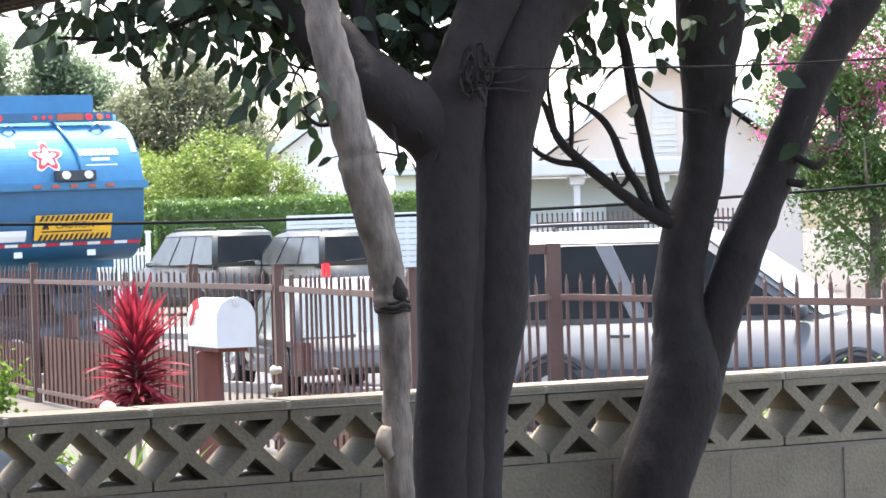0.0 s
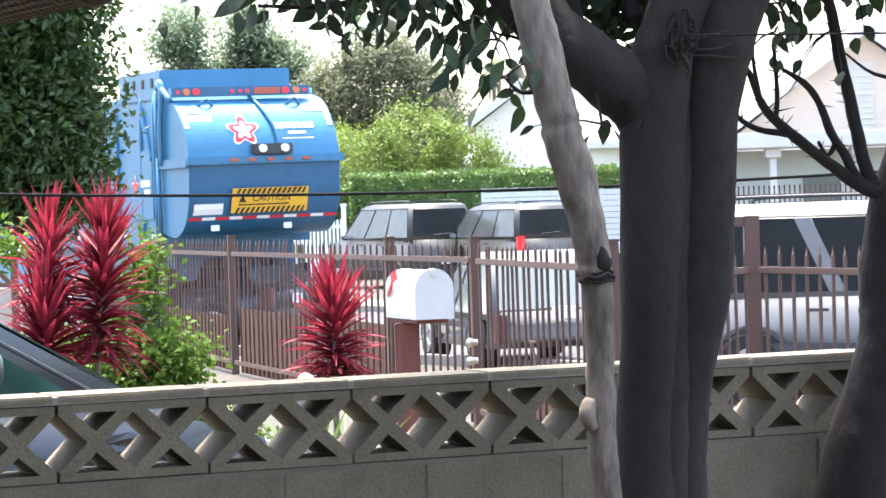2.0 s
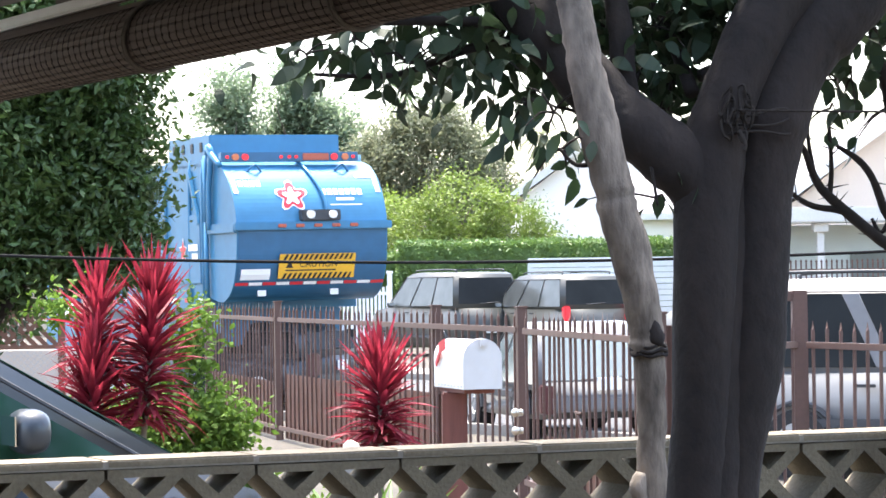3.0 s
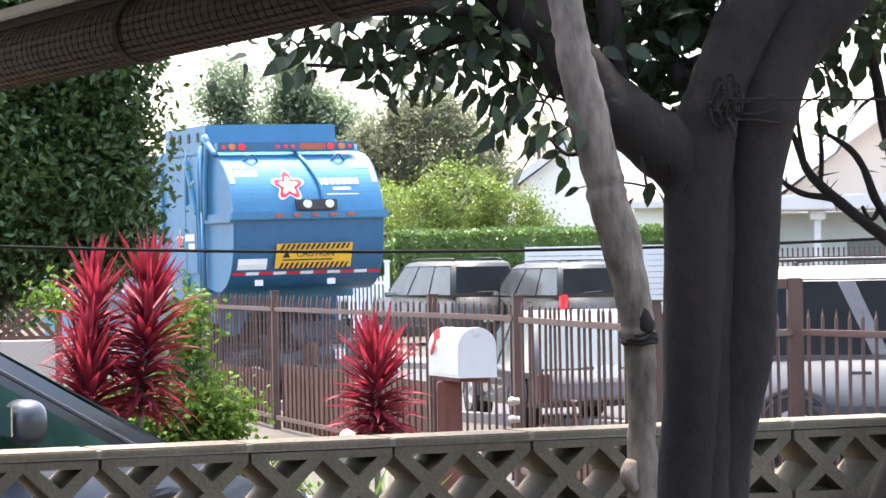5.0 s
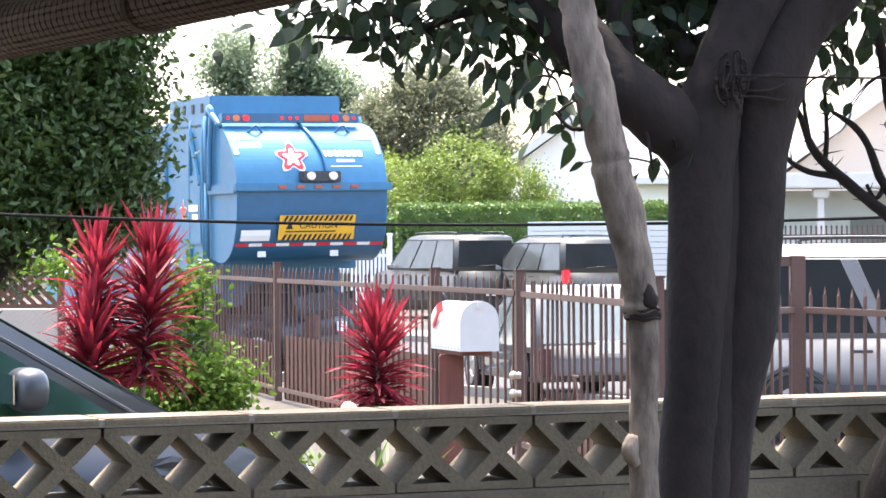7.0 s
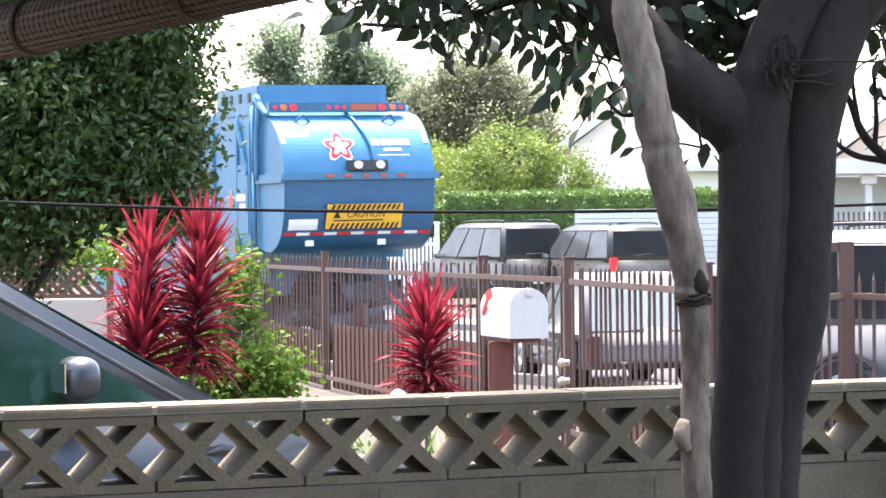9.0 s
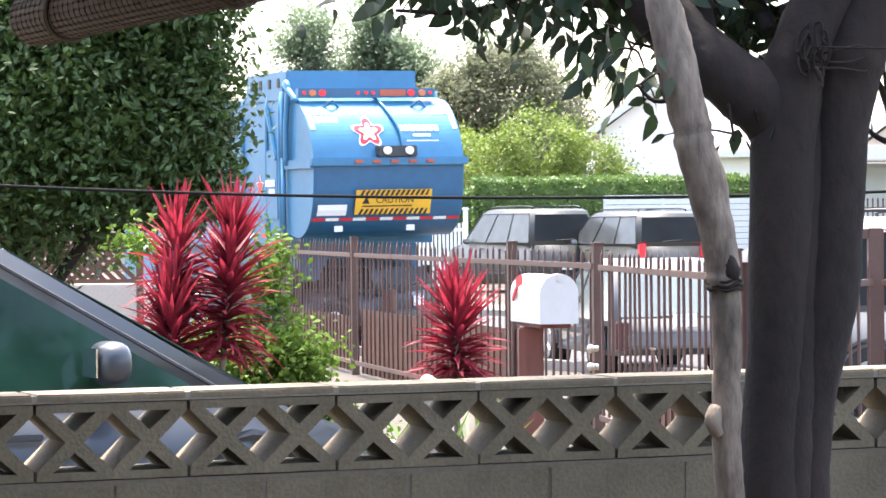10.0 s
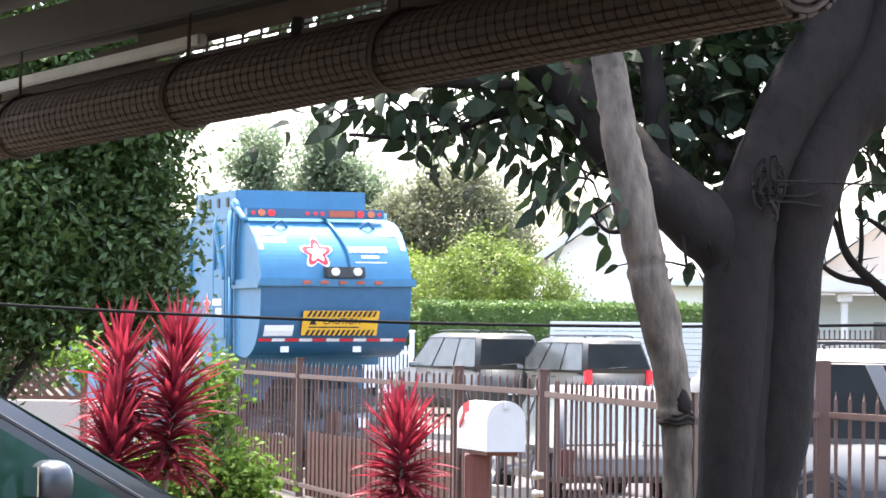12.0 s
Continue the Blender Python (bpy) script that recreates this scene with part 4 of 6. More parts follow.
def cordyline(at, stems, label, seed):
    """Cane stems clothed in red strap leaves: stems of (dx, dy, bottom of the leaves, top, leaf length, count)."""
    t = thing("cordyline", pose(*at), label, "plant", "red-leaved garden plants")
    rng = random.Random(seed)
    kinds = [blade_mesh("leaf", 0.36, 0.044, a, "leaf_red") for a in (-0.1, 0.25, 0.6, 1.0)]
    for dx, dy, z0, z1, ln, n in stems:
        part("stem", tube([(dx * 0.4, dy * 0.4, -0.05, 0.022), (dx * 0.8, dy, z0, 0.02), (dx, dy, z1, 0.014)], 8, None, 0.1, 4), "bark_pale", t, smooth=True)
        for k in range(n):
            u = k / n
            lift = radians(14 + 58 * u * u + rng.uniform(-16, 22))
            kind = kinds[min(3, max(0, int((1 - u) * 3.6 + rng.uniform(-0.6, 0.6))))]
            m = Matrix.Translation((dx * (0.8 + 0.2 * u), dy, z0 + (z1 - z0) * u)) @ Matrix.Rotation(k * 2.4 + rng.uniform(-0.3, 0.3), 4, "Z") @ Matrix.Rotation(lift, 4, "X") @ Matrix.Rotation(rng.uniform(-0.4, 0.4), 4, "Y") @ Matrix.Scale(ln / 0.36 * rng.uniform(0.62, 1.2), 4)
            piece("leaf", kind, t, m)


def build_plants():
    cordyline((0.035, 14.549, -0.1), [(0.0, 0, 0.74, 1.24, 0.335, 270)], "bushy red-leaved cordyline growing beside the mailbox", 3)
    cordyline((-1.599, 13.394, 0.0), [(0.0, 0.05, 1.08, 1.61, 0.32, 200), (0.33, 0.05, 0.86, 1.63, 0.33, 310), (-0.02, -0.12, 0.7, 1.22, 0.33, 230)], "tall red-leaved cordyline with two crowded heads", 7)
    b = thing("garden_bush", pose(-1.357, 14.485, -0.1), "bright green leafy garden shrub beside the red plants", "bush")
    part("stems", tube([(0, 0, -0.05, 0.03), (0.05, 0, 0.5, 0.02), (0.0, 0.05, 1.5, 0.008)], 7), "bark_pale", b)
    foliage("leaves", [(0.12, 0.0, 0.68, 0.38, 0.32, 0.44), (-0.25, 0.0, 0.6, 0.4, 0.34, 0.46), (0.40, 0.0, 0.7, 0.18, 0.2, 0.42), (0.2, 0.05, 1.3, 0.09, 0.1, 0.3), (0.24, 0.1, 1.62, 0.06, 0.08, 0.13), (-0.62, 0.2, 1.66, 0.07, 0.08, 0.06), (0.5, 0.1, 0.35, 0.4, 0.3, 0.28)], 27000, 0.045, "leaf_bush", b, 31, fine=True)
    g = thing("grass_clump", pose(-0.183, 9.504, 0), "dull green strap-leaved clump at the wall foot", "plant")
    kind = [blade_mesh("blade", 0.55, 0.028, a, "leaf_hedge") for a in (0.15, 0.5)]
    for k in range(22):
        piece("blade", kind[k % 2], g, Matrix.Translation((random.uniform(-0.3, 0.35), random.uniform(-0.1, 0.2), 0.42)) @ Matrix.Rotation(random.uniform(0, 6.28), 4, "Z") @ Matrix.Rotation(radians(random.uniform(45, 85)), 4, "X"))
    part("root_mound", tube([(0, 0, -0.05, 0.3), (0, 0, 0.3, 0.26), (0, 0, 0.46, 0.1)], 12, None, 0.1, 3), "soil", g)
    s = thing("garden_bush", pose(4.471, 13.603, 0), "pale green leafy sprigs growing through the fence", "bush")
    foliage("leaves", [(0, 0, 0.55, 0.65, 0.25, 0.35), (0.35, -0.2, 0.65, 0.4, 0.3, 0.3)], 1800, 0.055, "leaf_bush", s, 33, fine=True)
    part("stems", tube([(0, 0, -0.05, 0.02), (0.1, 0, 0.5, 0.015), (0.2, 0, 0.9, 0.006)], 7), "bark_pale", s)
    k = thing("garden_stone", pose(-0.137, 13.870, 0.69), "pale lump of white garden rock in the planting", "rock")
    bm = bmesh.new()
    bmesh.ops.create_icosphere(bm, subdivisions=3, radius=0.06)
    for v in bm.verts:
        v.co *= 1 + 0.35 * noise.noise(v.co * 18)
    part("stone", bm, "cream", k)
    part("plinth", box((-0.07, -0.07, -0.9), (0.07, 0.07, -0.03), 0.01), "concrete", k)


def build_ficus():
    limbs = [[(0, 0, -0.1, 0.16), (0.05, 0, 0.8, 0.13), (0.0, 0, 1.6, 0.1), (0.1, 0, 2.6, 0.05)], [(0, 0, 1.0, 0.08), (0.6, -0.2, 1.8, 0.05), (1.1, -0.3, 2.4, 0.02)], [(0, 0, 1.1, 0.08), (-0.6, 0.2, 1.9, 0.05), (-1.0, 0.2, 2.7, 0.02)]]
    tree("ficus_tree", (-3.638, 21.330, -0.25), limbs, [(0.0, 0, 2.95, 1.4, 1.1, 1.3), (0.85, -0.1, 2.85, 0.72, 0.7, 0.85), (1.0, 0, 2.55, 0.6, 0.55, 0.55), (0.2, -0.2, 2.5, 1.2, 0.8, 0.4), (-1.0, 0, 3.6, 1.0, 1.0, 1.0), (0.2, 0, 3.75, 0.85, 0.8, 0.8), (-1.4, 0.1, 3.1, 1.2, 0.9, 0.95), (1.42, 0.0, 2.75, 0.4, 0.45, 0.62), (1.38, 0.0, 2.35, 0.34, 0.4, 0.45), (1.15, 0.0, 3.5, 0.7, 0.6, 0.6), (1.0, 0, 4.1, 0.8, 0.8, 0.6), (0.7, 0, 4.7, 1.1, 0.8, 0.6)], 150000, 0.082, "leaf_dark", "bark_dark", "dense dark green broad-leaved tree beside the driveway", 41)


# ---------------------------------------------------------------- vehicles
def wheel(parent, x, y, z, r, w, side):
    m = Matrix.Translation((x, y, z)) @ Matrix.Rotation(radians(90), 4, "Y")
    ty = part("wheel", soften(disc(r, w, 28, None, m), 0.025, 2, 40), "rubber", parent, "black tyre on a metal rim", False)
    bm = disc(r * 0.62, 0.012, 20, None, Matrix.Translation((side * (w / 2 + 0.004), 0, 0)) @ m)
    for k in range(5):
        box((-0.012, 0.05, -0.012), (0.012, r * 0.58, 0.012), 0.004, bm, Matrix.Translation((x + side * (w / 2 + 0.012), y, z)) @ Matrix.Rotation(k * 1.2566, 4, "X"))
    part("rim", bm, "steel", ty)


def mirror_shell(c, k):
    """A rounded housing, flat behind."""
    bm = bmesh.new()
    bmesh.ops.create_uvsphere(bm, u_segments=18, v_segments=12, radius=1.0)
    for v in bm.verts:
        x, y, z = v.co
        q = lambda a: math.copysign(abs(a) ** 0.7, a)
        v.co = c + Vector((0.105 * q(x), 0.075 * q(y) if y > 0 else 0.06 * max(y, -0.9), 0.078 * q(z))) * k
    return bm


def car(name, m, H, L, W, paint, label, glass="glass", rack=False, hatch=False, sides=3, belt=1.02, bonnet=1.12, run=0.82, pillar=0.06, mirror=(0.55, 0.08), mscale=1.0, lit=(-1, 1), gap=0.045, mpaint=None, side_glass=None, front_glass=None):
    """A parked car in its own frame: +y forward, z from the road."""
    t = thing(name, m, label, "car")
    h, w = L / 2, W / 2
    fr = h - bonnet                     # foot of the windscreen
    lower = [(-h + 0.06, 0.42), (-h, 0.72), (-h + 0.05, belt), (fr, belt), (max(fr + 0.1, h - 0.55), belt - 0.08), (h - 0.16, belt - 0.19), (h, belt - 0.38), (h - 0.02, 0.42), (h - 0.25, 0.27), (-h + 0.25, 0.27)]
    tl = lambda y, z: (1 - 0.10 * max(0, (abs(y) - h * 0.55) / (h * 0.45)) ** 2) * (1 - 0.05 * max(0, (0.5 - z) / 0.5))
    # finer stations along the flanks
    fine = []
    for (y0, z0), (y1, z1) in zip(lower, lower[1:] + lower[:1]):
        k = max(1, int(abs(y1 - y0) / 0.3))
        fine += [(y0 + (y1 - y0) * i / k, z0 + (z1 - z0) * i / k) for i in range(k)]
    part("body", soften(prism(fine, -w, w, tl), 0.045, 3, 25), paint, t, smooth=True)
    rb = -h + 0.08 if hatch else -h + 0.04
    rear_top = -h + (0.62 if hatch else 0.32)
    cab = [(rb, belt - 0.02), (rear_top, H - 0.07), (rear_top + 0.28, H - 0.01), (-0.2, H), (fr - run - 0.3, H - 0.04), (fr - run, H - 0.14), (fr + 0.02, belt - 0.02)]
    tc = lambda y, z: 0.985 - 0.2 * max(0, (z - belt) / (H - belt)) ** 1.2
    part("cabin", soften(prism(cab, -w, w, tc), 0.04, 3, 18), paint, t, smooth=True)
    z0, z1 = belt + 0.05, H - 0.15
    front = lambda z: fr - pillar - run * (z - belt) / (H - 0.14 - belt)
    back = lambda z: rb + 0.14 + (rear_top - rb) * (z - belt) / (H - 0.07 - belt)
    cuts = np.linspace(0, 1, sides + 1)
    for sx in (-1, 1):
        for i in range(sides):
            ya0, yb0 = [back(z0) + (front(z0) - back(z0)) * c for c in cuts[i:i + 2]]
            ya1, yb1 = [back(z1) + (front(z1) - back(z1)) * c for c in cuts[i:i + 2]]
            g = gap
            poly = [(ya0 + g, z0), (yb0 - g, z0), (yb1 - g, z1), (ya1 + g, z1)]
            pane = [(sx * (w * tc(y, z) + 0.004), y, z) for y, z in poly]
            part("window", quads([pane], 0.008, (sx, 0, 0)), side_glass or glass, t)
        if gap > 0.06:
            for c in cuts[1:-1]:
                ends = [(back(z) + (front(z) - back(z)) * c, z) for z in (z0, z1)]
                poly = [(ends[0][0] - gap + 0.004, z0), (ends[0][0] + gap - 0.004, z0), (ends[1][0] + gap - 0.004, z1), (ends[1][0] - gap + 0.004, z1)]
                part("door_pillar", quads([[(sx * (w * tc(y, z) + 0.005), y, z) for y, z in poly]], 0.008, (sx, 0, 0)), "pillar_grey", t, "grey door pillar")
        edge = [(sx * (w * tc(y, z) + 0.008), y + 0.03, z) for y, z in ((front(z0) + 0.02, z0), (front(z1), z1 + 0.015), (back(z1), z1 + 0.02))]
        part("window_trim", tube([(*p, 0.011) for p in edge], 6, None, 0, 1), "trim", t, "black rubber window trim")
        wm = Vector((sx * (w + 0.11), fr - run * mirror[0], belt + mirror[1]))
        mi = part("wing_mirror", mirror_shell(wm, mscale), mpaint or paint, t, smooth=True)
        part("mirror_glass", box(wm - Vector((0.075, 0.066, 0.045)) * mscale, wm + Vector((0.075, -0.0605, 0.055)) * mscale), "chrome", mi)
        for y in (0.25, -0.75):
            part("door_handle", box((sx * (w + 0.005) - 0.012, y - 0.1, belt - 0.14), (sx * (w + 0.005) + 0.012, y + 0.1, belt - 0.11), 0.006), "trim", t)
        part("sill_strip", box((sx * (w - 0.004) - 0.012, -h * 0.6, 0.5), (sx * (w - 0.004) + 0.012, h * 0.55, 0.58), 0.006), "trim", t)
        part("head_lamp", box((sx * (w - 0.24) - 0.17, h - 0.16, belt - 0.36), (sx * (w - 0.24) + 0.17, h - 0.02, belt - 0.22), 0.03), "lens_white", t)
        if lit:
            part("tail_lamp", box((sx * (w - 0.1) - 0.085, -h - 0.012, belt - 0.3), (sx * (w - 0.1) + 0.085, -h + 0.16, belt + 0.05), 0.02), "lens_red" if sx in lit else "lens_dark", t)
        for y in (h - 0.88, -h + 0.95):
            bm = bmesh.new()
            tube([(sx * (w - 0.02), y + 0.4 * math.cos(a), 0.33 + 0.4 * math.sin(a), 0.03) for a in np.linspace(0, math.pi, 14)], 6, bm, 0, 1)
            part("wheel_arch", bm, "trim", t)
            wheel(t, sx * (w - 0.1), y, 0.335, 0.335, 0.24, sx)
        if rack:
            rx = sx * (w * 0.8 - 0.1)
            bm = tube([(rx, rear_top + 0.25, H - 0.01, 0.018), (rx, rear_top + 0.4, H + 0.055, 0.018), (rx, fr - 1.35, H + 0.05, 0.018), (rx, fr - 1.15, H - 0.03, 0.018)], 8, None, 0, 4)
            part("roof_rail", bm, "trim", t, smooth=True)
    if rack:
        for y in (rear_top + 0.55, fr - 1.6):
            part("cross_bar", box((-w * 0.7, y - 0.025, H + 0.045), (w * 0.7, y + 0.025, H + 0.07), 0.008), "trim", t)

    def across(y0, za, y1, zb, out, k0=0.87, k1=0.8):
        a, b = w * tc(y0, za) * k0 / 0.93, w * tc(y1, zb) * k1 / 0.86
        o = Vector(out) * 0.008
        return [Vector((-a, y0, za)) + o, Vector((a, y0, za)) + o, Vector((b, y1, zb)) + o, Vector((-b, y1, zb)) + o]
    n = Vector((0, H - 0.14 - belt, run)).normalized()
    part("windscreen", quads([across(fr - 0.03, belt + 0.03, fr - run + 0.04, H - 0.165, n)], 0.006, n), front_glass or glass, t)
    n = Vector((0, -(H - 0.07 - belt), rear_top - rb)).normalized()
    f = lambda z: rb + (rear_top - rb) * (z - belt + 0.02) / (H - 0.05 - belt)
    part("rear_window", quads([across(f(belt + 0.09), belt + 0.09, f(H - 0.16), H - 0.16, n)], 0.006, n), glass, t)
    bm = tube([(-0.3, f(belt + 0.1) - 0.03, belt + 0.1, 0.01), (0.25, f(belt + 0.14) - 0.03, belt + 0.13, 0.008)], 6)
    part("rear_wiper", bm, "trim", t)
    for y in (h - 0.03, -h + 0.03):
        part("bumper", box((-w * 0.86, y - 0.06, 0.36), (w * 0.86, y + 0.06, 0.56), 0.035), paint, t)
    part("grille", box((-w * 0.45, h - 0.05, belt - 0.36), (w * 0.45, h - 0.005, belt - 0.22), 0.01), "trim", t)
    part("number_plate", box((-0.15, -h - 0.03, 0.62), (0.15, -h - 0.012, 0.77), 0.004), "white_paint", t, "plain white plate")
    return t


def build_cars():
    car("parked_suv", pose(5.75, 24.6, -0.25, 0, 0, -114), 1.92, 4.75, 1.9, "car_white", "white sport utility car parked behind the iron fence", "glass", True, sides=2, belt=1.02, bonnet=1.15, run=1.05, pillar=0.1, mirror=(0.2, 0.08), lit=(), gap=0.085, mpaint="trim", front_glass="glass_front_sky")
    car("parked_sedan", pose(-2.473, 9.627, 0.0, 0, 0, -65), 1.72, 4.3, 1.78, "car_slate", "slate-blue hatchback parked in the driveway behind the wall", "glass_green_reflect", sides=2, belt=0.88, bonnet=0.75, run=1.2, pillar=0.19, mirror=(0.66, 0.19), mscale=1.25)
    a = 26
    car("parked_suv", pose(2.1, 73.640, -0.25, 0, 0, a), 2.2, 5.1, 1.98, "car_silver", "silver-green sport utility car with dark rear glass at the kerb", "glass", True, belt=1.28, lit=(), side_glass="glass_side")
    car("parked_suv", pose(4.74, 71.266, -0.25, 0, 0, a), 2.1, 4.8, 1.95, "car_silver", "silver sport utility car with red tail lamps at the kerb", "glass", True, belt=1.24, side_glass="glass_side")
    car("parked_hatchback", pose(2.440, 33.400, -0.25, 0, 0, 12), 1.42, 4.1, 1.72, "car_white", "white hatchback with a pale rear window behind the gate", "glass_pale", hatch=True, belt=0.64, lit=(1,))
    car("parked_sedan", pose(-2.3, 42.328, -0.25, 0, 0, 62), 1.36, 4.3, 1.75, "car_slate", "slate-grey saloon parked low behind the fence", "glass", sides=2, belt=0.84, lit=(0,))


def star_shape(r0, r1, n=5, turn=0.0):
    return [((r0 if k % 2 == 0 else r1) * math.sin(math.pi * k / n + turn), (r0 if k % 2 == 0 else r1) * math.cos(math.pi * k / n + turn)) for k in range(2 * n)]


def bloom(r, swell=0.2, n=60):
    """A rounded five-pointed outline."""
    return [(r * (1 + swell * math.cos(5 * a)) * math.sin(a), r * (1 + swell * math.cos(5 * a)) * math.cos(a)) for a in np.linspace(0, 2 * math.pi, n, endpoint=False)]


def word(text, size, parent, m, material, name="lettering", label=""):
    cu = bpy.data.curves.new(name, "FONT")
    cu.body, cu.size, cu.extrude, cu.align_x, cu.align_y = text, size, 0.002, "CENTER", "CENTER"
    cu.materials.append(M[material])
    tmp = bpy.data.objects.new(name, cu)
    scene.collection.objects.link(tmp)
    bpy.context.view_layer.update()
    me = bpy.data.meshes.new_from_object(tmp.evaluated_get(bpy.context.evaluated_depsgraph_get()))
    bpy.data.objects.remove(tmp)
    ob = piece(name, me, parent, m)
    return tagged(ob, label) if label else ob


TAIL = [(1.25, 3.52), (0.95, 3.5), (0.62, 3.42), (0.36, 3.24), (0.17, 3.0), (0.06, 2.75), (0.02, 2.55), (0.03, 2.3), (0.06, 2.05), (0.13, 1.82), (0.26, 1.62), (0.46, 1.48), (0.75, 1.42), (1.25, 1.5)]


def smooth_line(pts, k=4):
    """A finer outline through the given points."""
    out = []
    for i in range(len(pts) - 1):
        p0, p1, p2, p3 = [Vector(pts[min(max(i + o, 0), len(pts) - 1)]) for o in (-1, 0, 1, 2)]
        for s in range(k):
            t = s / k
            out.append(tuple(0.5 * (2 * p1 + (p2 - p0) * t + (2 * p0 - 5 * p1 + 4 * p2 - p3) * t * t + (3 * p1 - p0 - 3 * p2 + p3) * t**3)))
    return out + [pts[-1]]


def tail_at(z):
    """How far forward the rear face lies at a height."""
    for (y0, z0), (y1, z1) in zip(TAIL[2:], TAIL[3:12]):
        if z1 <= z <= z0:
            return y1 + (y0 - y1) * (z - z1) / (z0 - z1)
    return 0.1


def decal_rear(x0, x1, z0, z1, rows=1, out=0.006):
    """A thin sheet that lies on the rear face."""
    bm = bmesh.new()
    zs = np.linspace(z0, z1, rows + 1)
    cols = [[bm.verts.new((x, tail_at(z) - out, z)) for z in zs] for x in (x0, x1)]
    for i in range(rows):
        bm.faces.new((cols[0][i], cols[1][i], cols[1][i + 1], cols[0][i + 1]))
    return bm


def build_truck():
    t = thing("refuse_truck", pose(-0.76, 40.259, -0.25, 0, -0.6, 23) @ Matrix.Scale(1.012, 4), "blue refuse truck with a rounded tailgate stopped in the street", "truck")
    z = 0.25                               # the drawing below takes heights from the yard's level
    up = lambda bm: (bmesh.ops.translate(bm, vec=(0, 0, z), verts=bm.verts[:]), bm)[1]
    W = 1.2
    tg = part("tailgate", up(soften(prism(smooth_line(TAIL), -W, W), 0.02, 2, 60)), "blue", t, "rounded blue steel tailgate")
    # a thin deeper blue sheet over the rear face below the ledge
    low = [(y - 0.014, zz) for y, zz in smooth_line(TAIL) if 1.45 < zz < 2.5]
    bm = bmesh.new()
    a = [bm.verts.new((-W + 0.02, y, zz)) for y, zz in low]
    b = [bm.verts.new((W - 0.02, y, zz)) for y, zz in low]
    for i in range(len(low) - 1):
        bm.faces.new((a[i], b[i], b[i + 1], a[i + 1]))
    part("lower_sheet", up(bm), "blue_deep", tg, "deeper blue sheet below the ledge")
    part("ledge", up(box((-W - 0.05, -0.06, 2.47), (W + 0.05, 0.18, 2.59), 0.012)), "blue", tg)
    bm = box((-W - 0.055, 0.0, 2.44), (-W - 0.003, 1.2, 2.58), 0.01)
    part("side_ledge", up(bm), "blue", tg)
    for sx in (-1, 1):
        for y0, zz in ((1.18, 3.0), (1.18, 2.0)):
            part("hinge_pipe", up(tube([(sx * (W + 0.05), y0, zz + 0.62, 0.035), (sx * (W + 0.05), y0, zz - 0.55, 0.035)], 10, None, 0, 2)), "blue", tg, smooth=True)
    bm = tube([(-W - 0.05, 1.0, 3.75, 0.045), (-W - 0.05, 0.9, 3.62, 0.045), (-W - 0.06, 1.0, 3.1, 0.04), (-W - 0.06, 1.02, 2.5, 0.04)], 10, None, 0, 4)
    tube([(-W + 0.05, 1.35, 3.6, 0.05), (-W + 0.0, 1.15, 3.74, 0.05), (-W - 0.05, 0.95, 3.66, 0.05), (-W - 0.02, 0.62, 3.45, 0.04)], 10, bm, 0, 4)
    part("lift_arm", up(bm), "blue", t, smooth=True)
    part("cable_duct", up(tube([(0.16, 0.9, 3.56, 0.022), (0.2, 0.45, 3.36, 0.022), (0.3, 0.14, 3.02, 0.022), (0.32, 0.02, 2.72, 0.022)], 8, None, 0, 4)), "blue", tg, smooth=True)
    for x in (-0.55, 0.72):
        part("lifting_lug", up(tube([(x - 0.11, 0.50, 3.34, 0.016), (x - 0.02, 0.46, 3.44, 0.016), (x + 0.02, 0.46, 3.44, 0.016), (x + 0.11, 0.50, 3.34, 0.016)], 6, None, 0, 2)), "blue_deep", tg)
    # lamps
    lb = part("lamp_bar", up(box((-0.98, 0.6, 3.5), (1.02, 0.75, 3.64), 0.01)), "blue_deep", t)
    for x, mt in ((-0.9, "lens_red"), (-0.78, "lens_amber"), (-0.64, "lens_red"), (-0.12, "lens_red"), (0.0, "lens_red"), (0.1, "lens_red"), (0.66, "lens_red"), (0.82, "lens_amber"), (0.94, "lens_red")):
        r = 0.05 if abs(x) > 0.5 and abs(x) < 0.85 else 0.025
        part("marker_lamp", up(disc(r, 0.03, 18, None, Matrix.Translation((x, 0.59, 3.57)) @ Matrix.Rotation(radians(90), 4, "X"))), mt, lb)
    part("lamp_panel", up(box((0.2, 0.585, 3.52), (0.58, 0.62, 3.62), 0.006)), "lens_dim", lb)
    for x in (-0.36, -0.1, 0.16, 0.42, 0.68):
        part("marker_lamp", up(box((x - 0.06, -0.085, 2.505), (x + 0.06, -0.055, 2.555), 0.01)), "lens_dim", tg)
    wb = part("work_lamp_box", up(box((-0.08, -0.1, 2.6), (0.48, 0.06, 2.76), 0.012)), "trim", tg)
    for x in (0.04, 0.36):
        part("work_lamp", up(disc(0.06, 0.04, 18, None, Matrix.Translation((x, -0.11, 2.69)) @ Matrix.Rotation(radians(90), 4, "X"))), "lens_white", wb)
    # the caution panel
    yy = tail_at(1.93) - 0.075
    tilt = -math.degrees(math.atan2(tail_at(2.12) - tail_at(1.74), 0.38))
    sm = Matrix.Translation((0.056, yy, 1.93 + z)) @ Matrix.Rotation(radians(tilt), 4, "X")
    sg = part("caution_sign", box((-0.56, -0.004, -0.19), (0.56, 0.012, 0.19), 0.004), "yellow", t, "yellow warning panel with black slanted stripes", at=sm)
